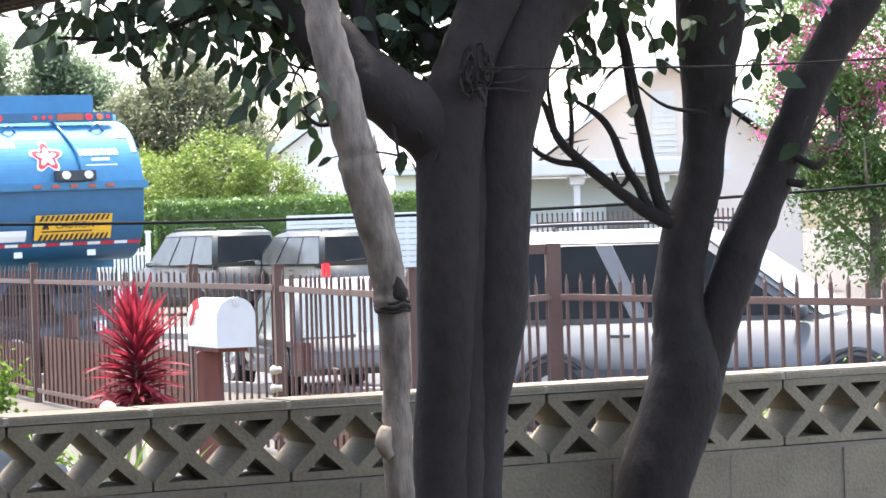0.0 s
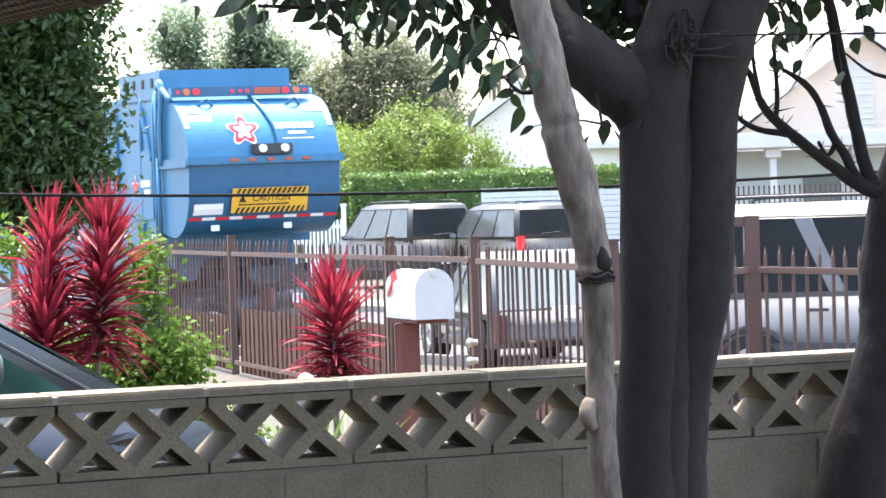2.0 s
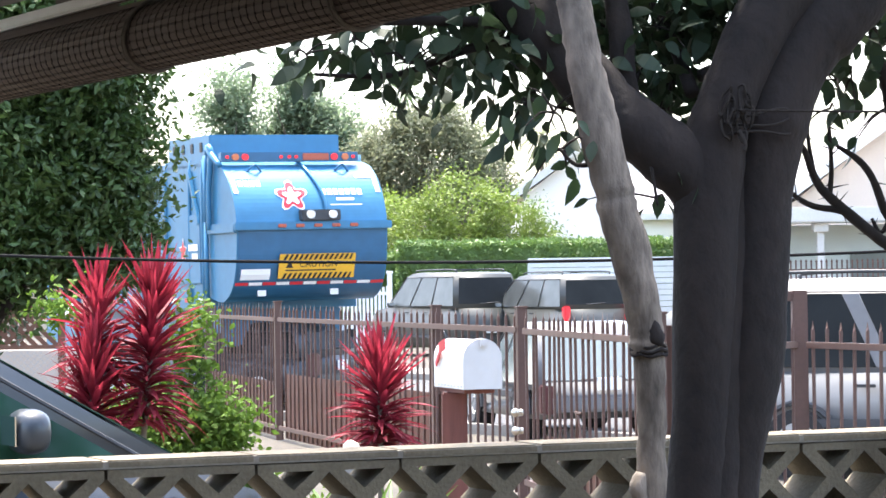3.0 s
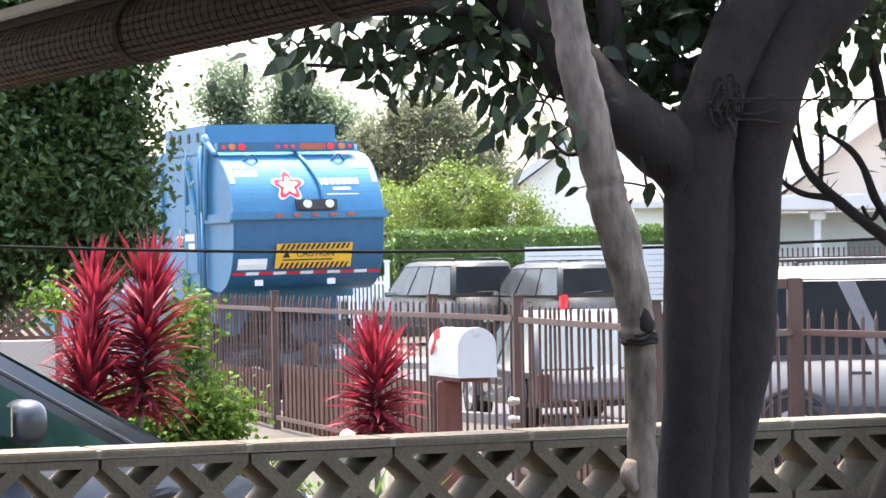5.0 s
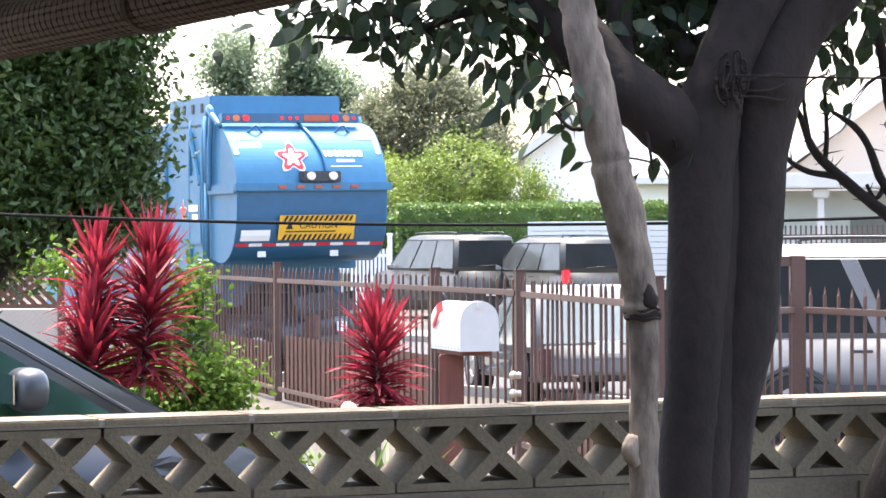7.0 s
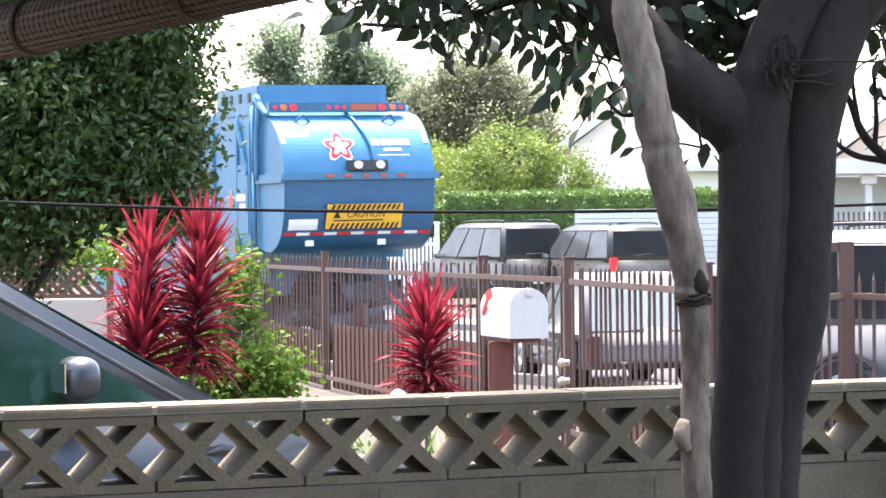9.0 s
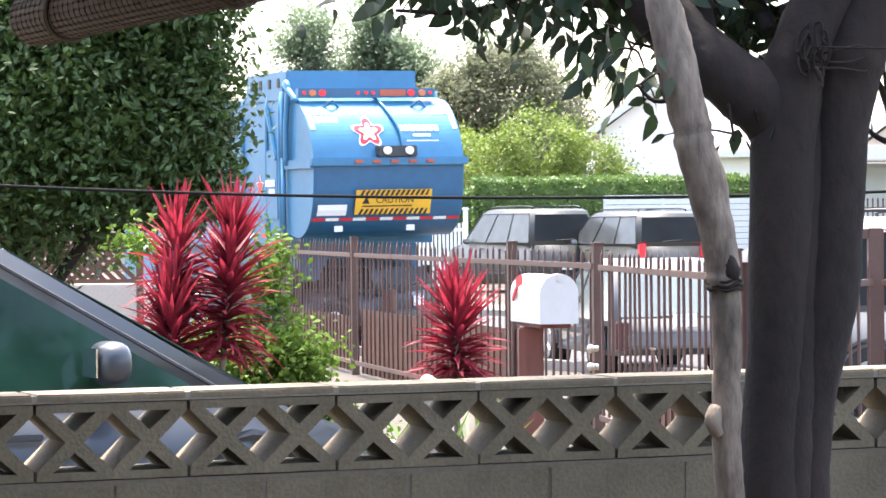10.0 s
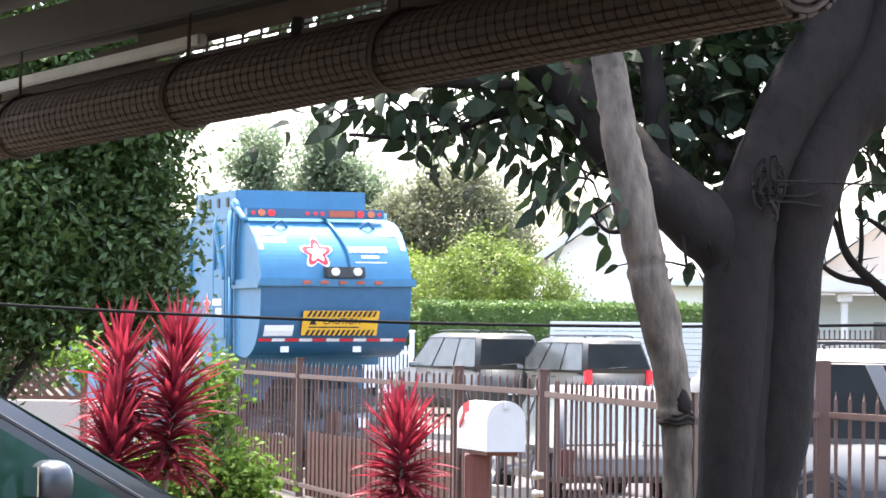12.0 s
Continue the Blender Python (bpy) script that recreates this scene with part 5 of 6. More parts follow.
    for zz in (-0.145, 0.145):
        for k in range(14):
            x = -0.55 + k * 0.08
            x1 = min(x + 0.04, 0.555)
            lean = 0.045
            q = [(x, -0.0065, zz - 0.043), (x1, -0.0065, zz - 0.043), (min(x1 + lean, 0.558), -0.0065, zz + 0.043), (min(x + lean, 0.556), -0.0065, zz + 0.043)]
            part("stripe", quads([q], 0.003, (0, -1, 0)), "black", sg)
    word("CAUTION", 0.135, sg, Matrix.Translation((0.02, -0.008, 0.03)) @ Matrix.Rotation(radians(90), 4, "X"), "black", "lettering", "black capital letters")
    part("warning_triangle", quads([[(-0.5, -0.007, -0.02), (-0.38, -0.007, -0.02), (-0.44, -0.007, 0.09)]], 0.003, (0, -1, 0)), "black", sg)
    part("text_bar", box((-0.5, -0.008, -0.07), (0.3, -0.005, -0.05)), "black", sg)
    # reflective tape and plates
    for k in range(11):
        x0 = -W + 0.02 + k * 0.216
        part("reflector", up(decal_rear(x0, x0 + 0.205, 1.66, 1.705, 1, 0.03)), "red_tape" if k % 2 == 0 else "white_paint", tg)
    part("notice_plate", up(decal_rear(-1.12, -0.66, 1.74, 1.9, 2, 0.03)), "white_paint", tg, "white plate with small print")
    for x in (-0.55, 0.5):
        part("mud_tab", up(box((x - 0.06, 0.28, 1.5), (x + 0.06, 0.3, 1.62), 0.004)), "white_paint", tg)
    # painted emblem, name panels and corner flashes, all plain shapes
    def rear_poly(name, pts, cx, cz, mt, out):
        bm = bmesh.new()
        vs = [bm.verts.new((cx + x, tail_at(cz + zz) - out, cz + zz)) for x, zz in pts]
        c = bm.verts.new((cx, tail_at(cz) - out, cz))
        for i in range(len(vs)):
            bm.faces.new((c, vs[i], vs[(i + 1) % len(vs)]))
        part(name, up(bm), mt, tg)
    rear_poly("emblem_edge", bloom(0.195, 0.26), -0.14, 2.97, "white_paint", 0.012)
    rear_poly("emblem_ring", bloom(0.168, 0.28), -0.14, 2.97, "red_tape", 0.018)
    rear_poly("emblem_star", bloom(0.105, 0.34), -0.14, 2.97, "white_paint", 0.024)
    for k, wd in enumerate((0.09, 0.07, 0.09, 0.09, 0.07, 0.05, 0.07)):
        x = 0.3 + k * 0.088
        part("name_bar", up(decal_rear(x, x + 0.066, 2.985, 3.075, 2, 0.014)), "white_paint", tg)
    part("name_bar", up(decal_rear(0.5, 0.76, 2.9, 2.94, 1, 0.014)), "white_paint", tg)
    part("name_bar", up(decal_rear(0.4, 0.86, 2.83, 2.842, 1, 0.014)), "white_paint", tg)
    for x0, x1 in ((-1.16, -0.86), (0.84, 1.16)):
        part("corner_flash", up(decal_rear(x0, x1, 3.24, 3.29, 2, 0.014)), "white_paint", tg)
    for x0 in (-1.17, 1.1):
        part("corner_flash", up(decal_rear(x0, x0 + 0.07, 3.02, 3.24, 3, 0.014)), "white_paint", tg)
    for k in range(4):
        part("number_bar", up(decal_rear(-1.07 + k * 0.095, -1.0 + k * 0.095, 3.12, 3.21, 2, 0.014)), "white_paint", tg)
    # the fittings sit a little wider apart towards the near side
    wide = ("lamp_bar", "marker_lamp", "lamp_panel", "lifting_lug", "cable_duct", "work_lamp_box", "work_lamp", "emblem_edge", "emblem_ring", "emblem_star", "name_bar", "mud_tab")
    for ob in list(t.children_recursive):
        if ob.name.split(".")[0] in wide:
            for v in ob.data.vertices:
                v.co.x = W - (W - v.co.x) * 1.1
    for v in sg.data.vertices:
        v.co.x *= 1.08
    # body
    body = [(1.28, 1.3), (1.28, 3.46), (1.5, 3.56), (6.7, 3.56), (7.0, 3.4), (7.25, 2.6), (7.35, 1.3)]
    bd = part("body", up(soften(prism(body, -W, W), 0.05, 3, 20)), "blue", t, "tall blue compactor body with pressed ribs")
    for y in (1.42, 2.0, 3.1, 4.2, 5.3, 6.4):
        bm = tube([(-W - 0.005, y, 1.35, 0.035), (-W - 0.005, y, 3.35, 0.035), (-W + 0.12, y, 3.57, 0.035)], 8, None, 0, 3)
        part("rib", up(bm), "blue", bd, smooth=True)
    part("brace", up(bar((-W - 0.03, 1.55, 2.6), (-W - 0.03, 1.95, 3.4), 0.05, 0.07, None, 0.008)), "blue", bd)
    part("access_panel", up(box((-W - 0.035, 1.5, 1.7), (-W - 0.005, 2.6, 2.75), 0.012)), "blue", bd)
    bm = bmesh.new()
    for r0, r1, o in ((0.2, 0.1, 0.0),):
        vs = [bm.verts.new((-W - 0.042, 2.25 - x * 0.9, 2.2 + zz)) for x, zz in star_shape(r0, r1)]
        bm.faces.new(vs)
    part("emblem_edge", up(bm), "white_paint", bd)
    bm = bmesh.new()
    bm.faces.new([bm.verts.new((-W - 0.048, 2.25 - x * 0.9, 2.2 + zz)) for x, zz in star_shape(0.165, 0.085)])
    part("emblem_ring", up(bm), "red_tape", bd)
    for k in range(2):
        part("name_bar", up(box((-W - 0.046, 1.6, 2.2 - k * 0.14), (-W - 0.042, 1.6 + 0.4 - 0.15 * k, 2.3 - k * 0.14))), "white_paint", bd)
    for k in range(8):
        part("reflector", up(box((-W - 0.012, 1.4 + k * 0.62, 1.42), (-W - 0.004, 1.4 + k * 0.62 + 0.3, 1.48))), "red_tape" if k % 2 else "white_paint", bd)
    hp = part("hopper", up(soften(box((-W + 0.02, 1.15, 3.5), (W - 0.28, 3.0, 3.93)), 0.015, 2, 30)), "blue", t, "raised blue hopper hood with slots")
    part("hopper_lip", up(box((-W, 1.12, 3.46), (W - 0.25, 3.02, 3.52), 0.01)), "blue_deep", hp)
    for k in range(4):
        y = 1.45 + k * 0.4
        part("slot", up(soften(box((-W + 0.008, y, 3.68), (-W + 0.03, y + 0.12, 3.83)), 0.01, 2, 30)), "black", hp)
    # chassis, wheels, cab
    for sx in (-1, 1):
        part("chassis_rail", box((sx * 0.42 - 0.05, 0.8, 0.75), (sx * 0.42 + 0.05, 9.6, 1.0), 0.01), "trim", t)
        for y in (2.2, 3.5, 8.6):
            wheel(t, sx * 0.98, y, 0.52, 0.52, 0.5 if y < 5 else 0.3, sx)
        part("mud_flap", box((sx * 0.98 - 0.28, 1.45, 0.25), (sx * 0.98 + 0.28, 1.47, 1.2), 0.004), "rubber", t)
    part("subframe", box((-0.95, 1.3, 1.0), (0.95, 7.3, 1.56), 0.02), "blue_deep", t)
    cb = part("cab", soften(prism([(8.0, 1.0), (8.0, 2.75), (8.2, 2.85), (9.5, 2.8), (9.75, 2.3), (9.8, 0.8), (8.4, 0.7)], -1.15, 1.15), 0.06, 3, 20), "blue", t, "low blue driver's cab")
    for sx in (-1, 1):
        part("cab_window", quads([[(sx * 1.152, 8.3, 1.8), (sx * 1.152, 8.85, 1.8), (sx * 1.152, 8.85, 2.55), (sx * 1.152, 8.3, 2.55)]], 0.008, (sx, 0, 0)), "glass", cb)
        part("cab_window", quads([[(sx * 1.152, 9.0, 1.8), (sx * 1.152, 9.6, 1.8), (sx * 1.152, 9.45, 2.55), (sx * 1.152, 9.0, 2.55)]], 0.008, (sx, 0, 0)), "glass", cb)
        part("cab_stripe", quads([[(sx * 1.153, 8.1, 1.45), (sx * 1.153, 9.2, 1.45), (sx * 1.153, 9.2, 1.65), (sx * 1.153, 8.1, 1.65)]], 0.006, (sx, 0, 0)), "white_paint", cb)
        part("cab_mirror", soften(box((sx * 1.42 - 0.12, 9.5, 1.9), (sx * 1.42 + 0.12, 9.6, 2.5)), 0.03, 2, 30), "trim", cb)
        part("mirror_arm", tube([(sx * 1.12, 9.55, 2.6, 0.02), (sx * 1.35, 9.6, 2.62, 0.02), (sx * 1.4, 9.55, 2.5, 0.02)], 6), "trim", cb)
    part("windscreen", quads([[(-1.0, 9.8, 1.6), (1.0, 9.8, 1.6), (1.0, 9.64, 2.6), (-1.0, 9.64, 2.6)]], 0.01, (0, 1, 0)), "glass", cb)
    part("exhaust_stack", tube([(-0.9, 7.7, 1.0, 0.1), (-0.9, 7.7, 2.9, 0.1), (-0.9, 7.6, 3.2, 0.07)], 12, None, 0, 3), "steel", t, "dull steel exhaust stack", True)
    part("air_box", box((-1.1, 7.45, 1.4), (-0.6, 7.95, 2.7), 0.03), "steel", t)


# ---------------------------------------------------------------- across the street
def gable_house(name, m, W, D, eave, ridge, wall, roof, label, over=0.5, axis="x"):
    """A house in its own frame, base corner at the origin; the ridge runs along x, or along y with the gable to the front."""
    t = thing(name, m, label, "house")
    part("wall_shell", box((0, 0, -0.4), (W, D, eave), 0.01), wall, t)
    if axis == "x":
        prof = [(-over, eave - 0.1), (-over, eave + 0.08), (D / 2, ridge + 0.12), (D + over, eave + 0.08), (D + over, eave - 0.1), (D / 2, ridge)]
        part("roof", prism(prof, -over, W + over), roof, t)
        tri = [(0, eave), (D / 2, ridge - 0.1), (D, eave)]
        part("gable_wall", prism(tri, 0.01, W - 0.01), wall, t)
        part("fascia", box((-over, -over - 0.03, eave - 0.12), (W + over, -over - 0.002, eave + 0.1), 0.005), "beam", t)
    else:
        prof = [(-over, eave - 0.1), (-over, eave + 0.08), (W / 2, ridge + 0.12), (W + over, eave + 0.08), (W + over, eave - 0.1), (W / 2, ridge)]
        turn = lambda bm: (bmesh.ops.transform(bm, matrix=Matrix(((0, 1, 0, 0), (1, 0, 0, 0), (0, 0, 1, 0), (0, 0, 0, 1))), verts=bm.verts[:]), bm)[1]
        part("roof", turn(prism(prof, -over, D + over)), roof, t)
        part("gable_wall", turn(prism([(0, eave), (W / 2, ridge - 0.1), (W, eave)], 0.01, D - 0.01)), wall, t)
        for x0, x1 in ((-over, W / 2), (W + over, W / 2)):
            part("barge_board", bar((x0, -over - 0.03, eave - 0.02), (x1, -over - 0.03, ridge + 0.02), 0.04, 0.26), "beam", t)
    return t


def house_window(t, x, y, z, w, h):
    f = part("window", box((x - w / 2 - 0.08, y - 0.05, z - 0.08), (x + w / 2 + 0.08, y + 0.02, z + h + 0.08), 0.01), "beam", t, "white-framed window")
    part("pane", box((x - w / 2, y - 0.06, z), (x - 0.02, y - 0.045, z + h)), "glass", f)
    part("pane", box((x + 0.02, y - 0.06, z), (x + w / 2, y - 0.045, z + h)), "glass", f)


def build_houses():
    h = gable_house("bungalow", pose(-16.842, 114.458, -0.25), 16.6, 9.0, 3.55, 6.0, "stucco_tan", "shingle", "low tan bungalow with a brown shingle roof")
    for x, z in ((10.3, 5.55), (14.4, 5.75)):
        v = part("roof_vent", box((x - 0.22, 3.0, z - 0.5), (x + 0.22, 3.5, z), 0.03), "trim", h, "dark square roof vent")
        part("vent_cap", box((x - 0.28, 2.95, z), (x + 0.28, 3.55, z + 0.08), 0.02), "trim", v)
    part("flue_pipe", disc(0.09, 1.2, 12, None, Matrix.Translation((11.2, 3.2, 5.7))), "steel", h)
    for x in (8.8, 12.0):
        house_window(h, x, 0, 1.3, 1.2, 1.3)
    p = gable_house("porch_gable", pose(-7.451, 106.212, -0.25), 2.7, 3.2, 3.3, 4.35, "stucco_tan", "shingle", "small white-trimmed entry gable on the bungalow", 0.25, "y")
    house_window(p, 1.35, 0, 1.2, 1.0, 1.4)
    gable_house("bungalow", pose(-2.042, 111.300, -0.25), 4.6, 6, 2.9, 3.7, "stucco_tan", "shingle", "tan cross wing with brown shingle roof", 0.35, "y")
    w = gable_house("white_house", pose(5.574, 97.879, -0.25), 6.4, 9, 4.9, 7.4, "stucco", "shingle_grey", "bright white stucco house with a steep gable", 0.4, "y")
    house_window(w, 1.3, 0, 2.9, 0.7, 0.5)
    r = gable_house("gabled_house", pose(11.261, 76.386, -0.25), 7.6, 8, 3.6, 6.6, "stucco_peach", "shingle_grey", "pale peach house with white barge boards and louvred gable", 0.5, "y")
    lv = part("gable_vent", box((3.4, -0.04, 3.4), (4.1, -0.005, 5.7), 0.01), "beam", r, "white louvred gable vent")
    for k in range(13):
        part("louvre", box((3.45, -0.1, 3.5 + k * 0.165), (4.05, -0.045, 3.56 + k * 0.165)), "beam", lv)
    p = thing("porch", pose(9.516, 72.335, -0.25), "open front porch with white columns and grey-green wall", "porch")
    part("porch_wall", box((0, 1.0, 0), (6.0, 1.15, 3.3), 0.01), "stucco_green", p, "pale grey-green wall")
    part("porch_roof", box((-0.6, -0.5, 3.35), (6.4, 1.4, 3.75), 0.03), "beam", p)
    for x in (0.1, 2.35, 4.6):
        c = part("column", box((x - 0.09, -0.15, 0), (x + 0.09, 0.03, 3.34), 0.01), "beam", p)
        part("column_cap", box((x - 0.2, -0.26, 3.1), (x + 0.2, 0.14, 3.34), 0.02), "beam", c)
    part("porch_window", box((3.3, 0.94, 1.5), (4.3, 0.995, 2.6), 0.01), "glass_pale", p)
    g = gable_house("garage", pose(8.495, 87.061, -0.25), 3.6, 5, 3.9, 5.2, "stucco", "shingle_grey", "pale garage with a grey shingle roof", 0.4, "x")
    house_window(g, 1.6, 0, 1.5, 1.0, 1.1)


def build_far_fences():
    t = thing("picket_fence", pose(-6.087, 79.482, -0.25), "white scalloped picket fence before a hedge", "fence")
    for x in (0, 2.4, 3.85, 4.4, 6.8):
        part("post", box((x - 0.07, -0.07, 0), (x + 0.07, 0.07, 2.2), 0.01), "white_paint", t)
        part("post_cap", box((x - 0.1, -0.1, 2.2), (x + 0.1, 0.1, 2.28), 0.02), "white_paint", t)
    for z in (0.5, 1.6):
        part("rail", box((0, 0.02, z), (6.8, 0.06, z + 0.09), 0.005), "white_paint", t)
    me = mesh_of(box((-0.035, -0.012, 0), (0.035, 0.012, 1.0)), "picket")
    me.materials.append(M["white_paint"])
    for k in range(60):
        x = 0.12 + k * 0.112
        u = (x % 2.4) / 2.4
        piece("picket", me, t, pose(x, 0, 0.1) @ Matrix.Diagonal((1, 1, 1.92 - 0.28 * math.sin(math.pi * u), 1)))
    s = thing("slatted_screen", pose(4.849, 82.237, -0.25), "white horizontal board screen fence before the hedge", "fence")
    me = mesh_of(box((0, -0.015, 0), (5.2, 0.015, 0.155), 0.008), "board")
    me.materials.append(M["siding"])
    for k in range(14):
        piece("board", me, s, pose(0, random.uniform(-0.006, 0.006), 0.12 + k * 0.17))
    for x in (0.0, 1.7, 3.5, 5.2):
        part("post", box((x - 0.05, 0.02, -0.1), (x + 0.05, 0.12, 2.6), 0.01), "siding", s)
    part("cap_rail", box((-0.05, -0.05, 2.52), (5.25, 0.12, 2.6), 0.01), "siding", s)
    f = thing("iron_fence", pose(8.470, 55.929, -0.25), "low rust-brown iron railing across the street", "fence")
    me = picket_mesh("picket", 2.25, 0.03)
    for k in range(46):
        piece("picket", me, f, pose(k * 0.105, 0, 0.05))
    for z in (0.3, 2.05):
        part("rail", box((0, 0.02, z), (4.8, 0.06, z + 0.05), 0.005), "fence", f)
    b = thing("parked_van", pose(8.427, 61.303, -0.25, 0, 0, 26), "small white van nose parked by the far house", "car")
    part("body", soften(prism([(-2, 0.35), (-2, 1.95), (1.0, 1.95), (1.5, 1.25), (2.2, 1.05), (2.3, 0.4)], -0.9, 0.9), 0.08, 3, 20), "car_white", b, smooth=True)
    part("windscreen", quads([[(-0.75, 1.06, 1.88), (0.75, 1.06, 1.88), (0.8, 1.5, 1.3), (-0.8, 1.5, 1.3)]], 0.01, (0, 0.8, 0.6)), "glass", b)
    for sx in (-1, 1):
        for y in (-1.2, 1.4):
            wheel(b, sx * 0.82, y, 0.33, 0.33, 0.22, sx)


def hedge(at, L, D, H, count, label, seed, ang=0):
    t = thing("hedge", pose(*at, 0, 0, ang), label, "hedge")
    part("core", soften(box((0.12, 0.12, -0.1), (L - 0.12, D - 0.12, H - 0.12)), 0.1, 2, 30), "leaf_hedge", t, "dense shaded inner growth")
    rng = np.random.default_rng(seed)
    n = count
    u = rng.random((n, 3)) * (L, D, H)
    face = rng.integers(0, 5, n)
    u[face < 3, 1] = np.abs(rng.normal(0, 0.07, (face < 3).sum()))
    u[face == 3, 2] = H - np.abs(rng.normal(0, 0.07, (face == 3).sum()))
    u[face == 4, 0] = np.where(rng.random((face == 4).sum()) < 0.5, 0.05, L - 0.05)
    u += rng.normal(0, 0.035, (n, 3))
    nn = rng.normal(size=(n, 3))
    nn /= np.linalg.norm(nn, axis=1)[:, None]
    a = np.cross(nn, rng.normal(size=(n, 3)))
    a /= np.linalg.norm(a, axis=1)[:, None]
    s = np.cross(nn, a)
    l = (0.09 + 0.07 * rng.random(n))[:, None]
    V = np.stack([u, u + a * l * 0.5 + s * l * 0.3, u + a * l, u + a * l * 0.5 - s * l * 0.3], 1).reshape(-1, 3)
    me = bpy.data.meshes.new("leaves")
    me.from_pydata(V.tolist(), [], np.arange(n * 4).reshape(-1, 4).tolist())
    me.materials.append(M["leaf_hedge"])
    tagged(piece("leaves", me, t, Matrix()), kind="stuff")


def rosette(name, at, heads, n, ln, material, label, seed, up=0.0):
    """Yucca or palm: stems and heads of long narrow leaves."""
    t = thing(name, pose(*at), label, "plant")
    rng = random.Random(seed)
    kinds = [blade_mesh("leaf", 1.0, 0.075, a, material) for a in (0.05, 0.3, 0.8)]
    for x, y, zz, sc in heads:
        part("stem", tube([(x * 0.3, y * 0.3, -0.1, 0.12), (x * 0.8, y, zz * 0.6, 0.1), (x, y, zz, 0.07)], 8, None, 0.1, 3), "bark_pale", t)
        for k in range(n):
            m = Matrix.Translation((x, y, zz)) @ Matrix.Rotation(k * 2.4, 4, "Z") @ Matrix.Rotation(radians(-45 + up + 125 * k / n + rng.uniform(-10, 10)), 4, "X") @ Matrix.Scale(ln * sc * rng.uniform(0.85, 1.1), 4)
            piece("leaf", kinds[rng.randrange(3)], t, m)


def simple_limbs(h, spread, seed, r=0.2):
    rng = random.Random(seed)
    out = [[(0, 0, -0.2, r), (0.1, 0, h * 0.4, r * 0.75), (rng.uniform(-0.3, 0.3), 0, h * 0.75, r * 0.4), (rng.uniform(-0.4, 0.4), 0, h * 0.97, r * 0.12)]]
    for k in range(6):
        z = h * rng.uniform(0.25, 0.6)
        a = rng.uniform(0, 6.28)
        q = spread * rng.uniform(0.6, 1)
        out.append([(0.05, 0, z, r * 0.45), (q * 0.5 * math.cos(a), q * 0.5 * math.sin(a), z + h * 0.14, r * 0.28), (q * math.cos(a), q * math.sin(a), z + h * 0.3, r * 0.08)])
    return out


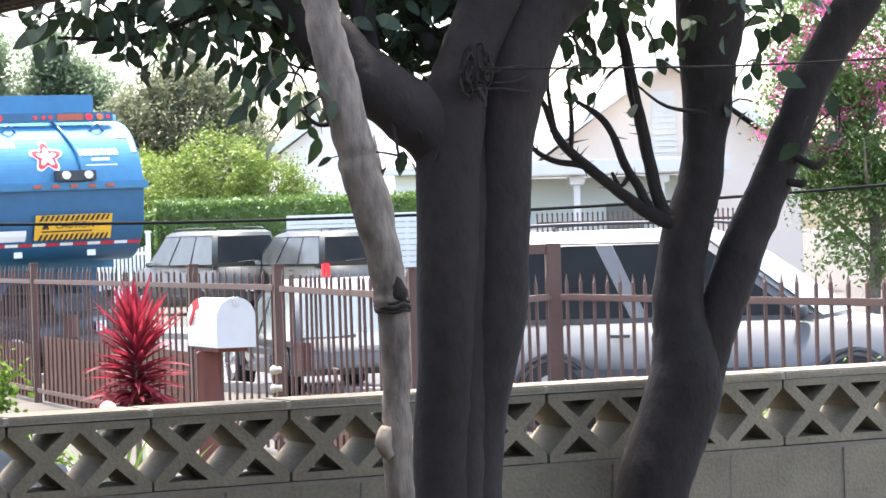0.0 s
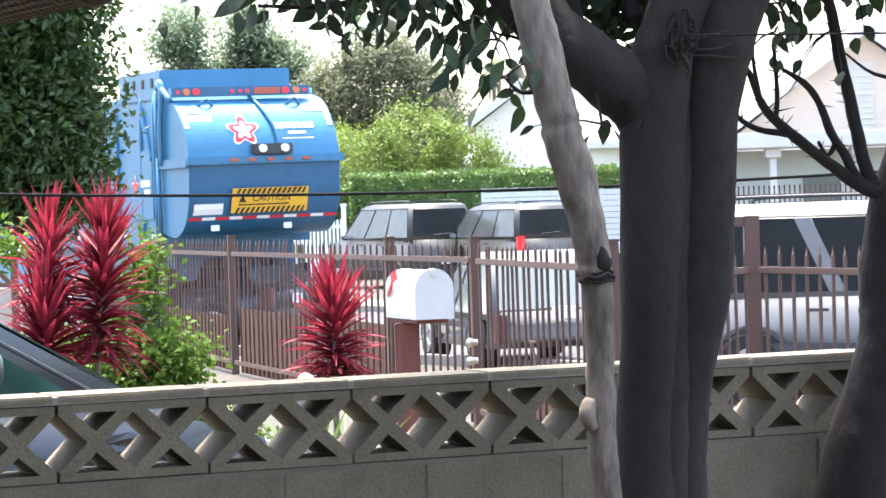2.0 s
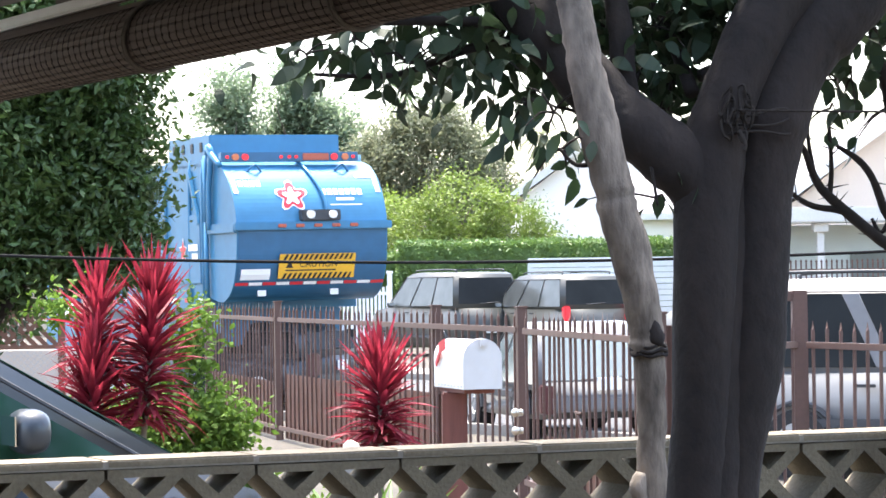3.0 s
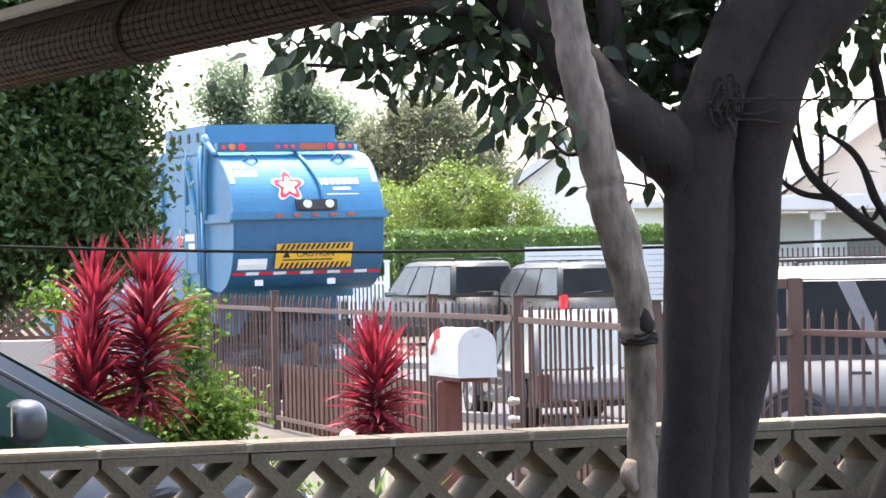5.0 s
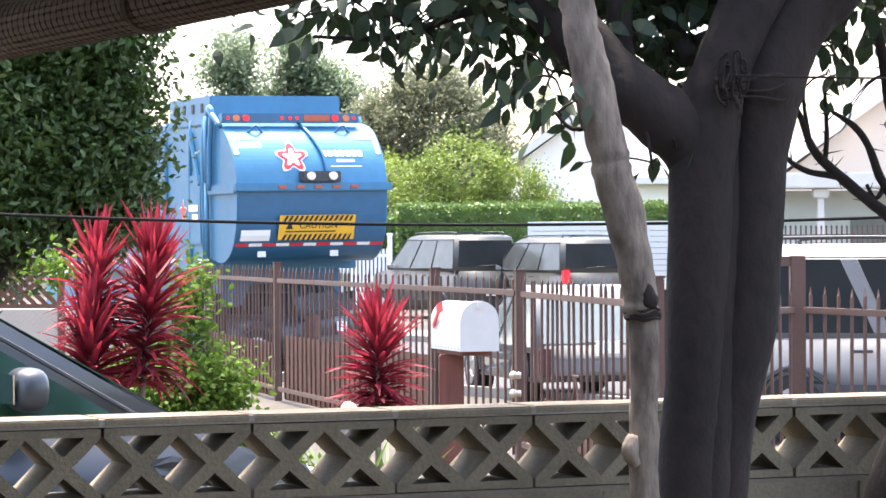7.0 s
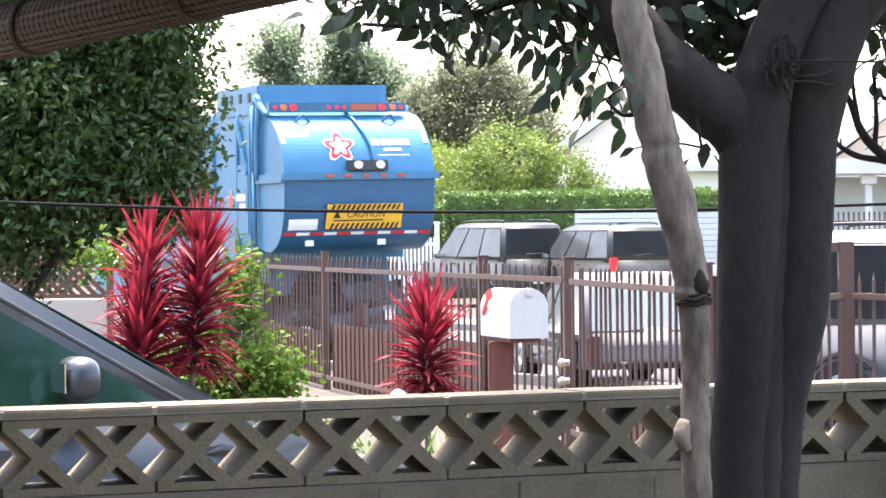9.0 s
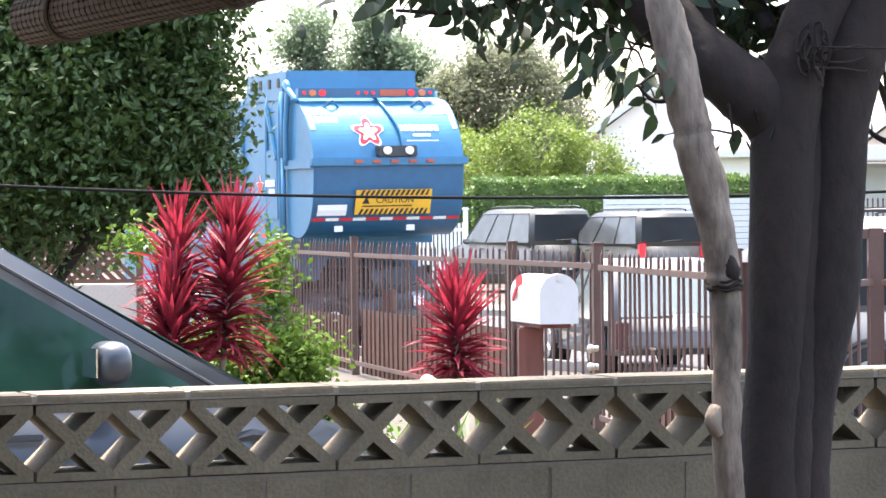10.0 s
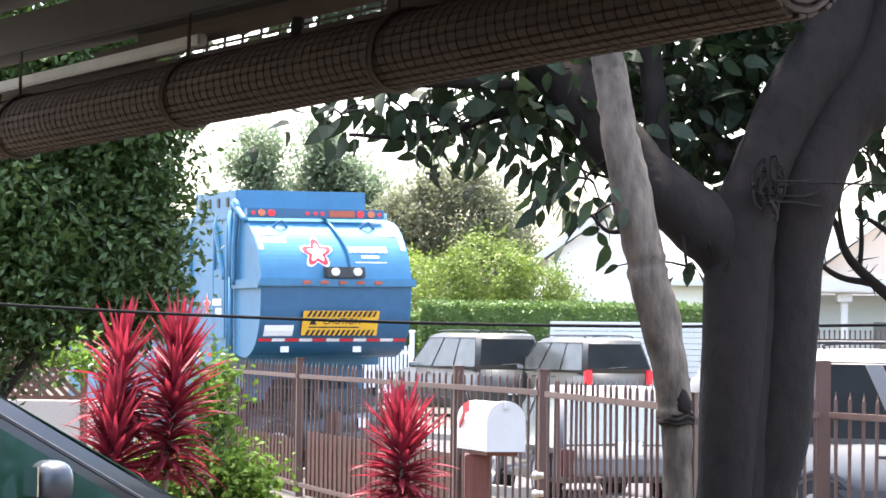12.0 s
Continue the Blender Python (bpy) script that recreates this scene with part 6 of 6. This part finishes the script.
def build_far_trees():
    hedge((1.028, 84.139, -0.25), 10.5, 1.2, 3.15, 15000, "trimmed green hedge along the far pavement", 51)
    hedge((-9.376, 86.045, -0.25), 10.6, 1.2, 2.85, 12000, "trimmed dark green hedge behind the white pickets", 52)
    tree("garden_tree", (3.344, 92.534, -0.25), simple_limbs(4.6, 2.0, 1, 0.12), [(-1.6, 0, 3.6, 1.3, 1.0, 1.1), (0, 0, 4.4, 1.5, 1.1, 1.1), (1.5, 0, 3.7, 1.3, 1.0, 0.9), (-0.5, -0.3, 3.0, 1.8, 0.8, 0.7), (2.3, 0, 3.2, 0.9, 0.7, 0.6)], 15000, 0.13, "leaf_yellow", "bark_pale", "airy yellow-green garden tree above the hedge", 61)
    tree("garden_tree", (-0.260, 94.632, -0.25), simple_limbs(4.0, 2.0, 2, 0.12), [(-0.8, 0, 3.2, 1.5, 1.0, 1.3), (0.6, 0, 3.9, 1.4, 1.0, 1.3), (0.5, -0.4, 2.6, 1.8, 0.8, 1.0)], 13000, 0.13, "leaf_yellow", "bark_pale", "rounded yellow-green garden tree by the bungalow", 62)
    tree("broad_tree", (2.789, 126.212, -0.25), simple_limbs(8.5, 3.2, 3, 0.3), [(0, 0, 7.2, 3.2, 2, 2.3), (-2.2, 0, 6.2, 1.9, 1.5, 2.2), (2.2, 0, 6.0, 1.9, 1.5, 2.0), (0.2, 0, 8.7, 1.9, 1.4, 1.2), (3.1, 0, 4.6, 1.3, 1.2, 1.6), (0, -0.5, 4.6, 3.0, 1.2, 1.6)], 42000, 0.19, "leaf_olive", "bark_pale", "broad greyed olive-green tree behind the gardens", 63)
    tree("tall_tree", (-7.855, 172.382, -0.25), simple_limbs(14.0, 2.0, 4, 0.3), [(0.1, 0, 13.2, 1.2, 1.2, 1.7), (-0.8, 0, 12.2, 1.2, 1, 0.9), (0.6, 0, 10.6, 1.2, 1.1, 1.5), (-0.2, 0, 8.4, 1.6, 1.2, 1.3), (0.3, 0, 6.2, 1.8, 1.5, 1.6)], 13000, 0.3, "leaf_far", "bark_pale", "tall thin-crowned tree far behind the houses", 64, "far trees")
    tree("tall_tree", (-3.649, 175.007, -0.25), simple_limbs(14.5, 2.6, 5, 0.3), [(-0.4, 0, 13.6, 1.0, 1.0, 1.6), (0.2, 0, 12.4, 1.5, 1.2, 1.3), (1.8, 0, 11.4, 1.7, 1.3, 1.5), (-0.8, 0, 10.6, 1.6, 1.2, 1.5), (0.8, 0, 8.8, 2.4, 1.5, 1.7), (2.8, 0, 9.0, 1.5, 1.3, 1.6), (0.5, 0, 6.4, 3.0, 1.5, 1.8)], 25000, 0.3, "leaf_far", "bark_pale", "tall leafy tree with open crown far behind the houses", 65, "far trees")
    for i, (x, y, hh, n) in enumerate(((-12.3, 162.6, 8.2, 9000), (-16.8, 167.2, 9.5, 9000), (-22.3, 162.2, 10.5, 9000), (-1.3, 163.2, 9, 7000), (-28.8, 171.4, 10.5, 9000), (9.8, 159.6, 7.5, 6000), (19.7, 154.1, 8.5, 8000), (27.8, 145.9, 9.5, 8000))):
        tree("far_tree", (x, y, -0.25), simple_limbs(hh, 2.5, 20 + i, 0.25), [(0, 0, hh * 0.75, 2.6, 1.6, hh * 0.24), (-1.9, 0, hh * 0.6, 1.8, 1.4, hh * 0.22), (1.9, 0, hh * 0.58, 1.9, 1.4, hh * 0.24), (0, -0.4, hh * 0.4, 3.2, 1.4, hh * 0.22)], int(n * 1.5), 0.3, "leaf_far", "bark_pale", "distant hazy green tree behind the houses", 70 + i, "far trees")
    rosette("yucca", (-3.256, 98.306, -0.25), [(0.0, 0, 3.0, 1.0), (0.75, 0.2, 3.4, 1.0), (1.4, 0, 4.0, 1.1), (-0.3, 0.2, 3.9, 1.0), (1.7, -0.2, 3.1, 0.95)], 40, 1.15, "leaf_yucca", "spiky green yucca clump before the bungalow", 81)
    rosette("palm_tree", (2.322, 151.323, -0.25), [(0, 0, 12.0, 1.0)], 46, 2.3, "leaf_yucca", "feathery palm head rising behind the trees", 82)
    rosette("palm_tree", (7.438, 117.368, -0.25), [(0, 0, 8.0, 1.0)], 50, 1.7, "leaf_olive", "palm with a grey skirt of hanging dead fronds", 83, -40)
    t = tree("bougainvillea", (12.493, 44.570, -0.25), simple_limbs(4.8, 1.4, 9, 0.12), [(-0.3, 0, 4.9, 1.3, 0.8, 1.2), (-0.9, 0, 3.6, 0.9, 0.7, 1.2), (0.3, 0, 3.2, 1.0, 0.7, 1.2), (0, 0, 2.0, 1.3, 0.7, 1.0)], 30000, 0.09, "leaf_hedge", "bark_pale", "climbing bougainvillea with magenta flowers beside the street", 91)
    foliage("flower", [(-0.6, -0.3, 4.7, 1.1, 0.7, 1.1), (-1.1, -0.3, 3.5, 0.7, 0.6, 0.9), (0.2, -0.4, 3.6, 0.7, 0.5, 0.8)], 3400, 0.07, "petal", t, 92, label="magenta papery flowers")


build_ground()
build_road()
build_porch()
build_blind()
build_shade_tree()
build_forked_tree()
build_mailbox()
build_cables()
build_plants()
build_ficus()
build_truck()
build_cars()
build_houses()
build_far_fences()
build_far_trees()
build_lattice()
build_fences()
build_block_wall()
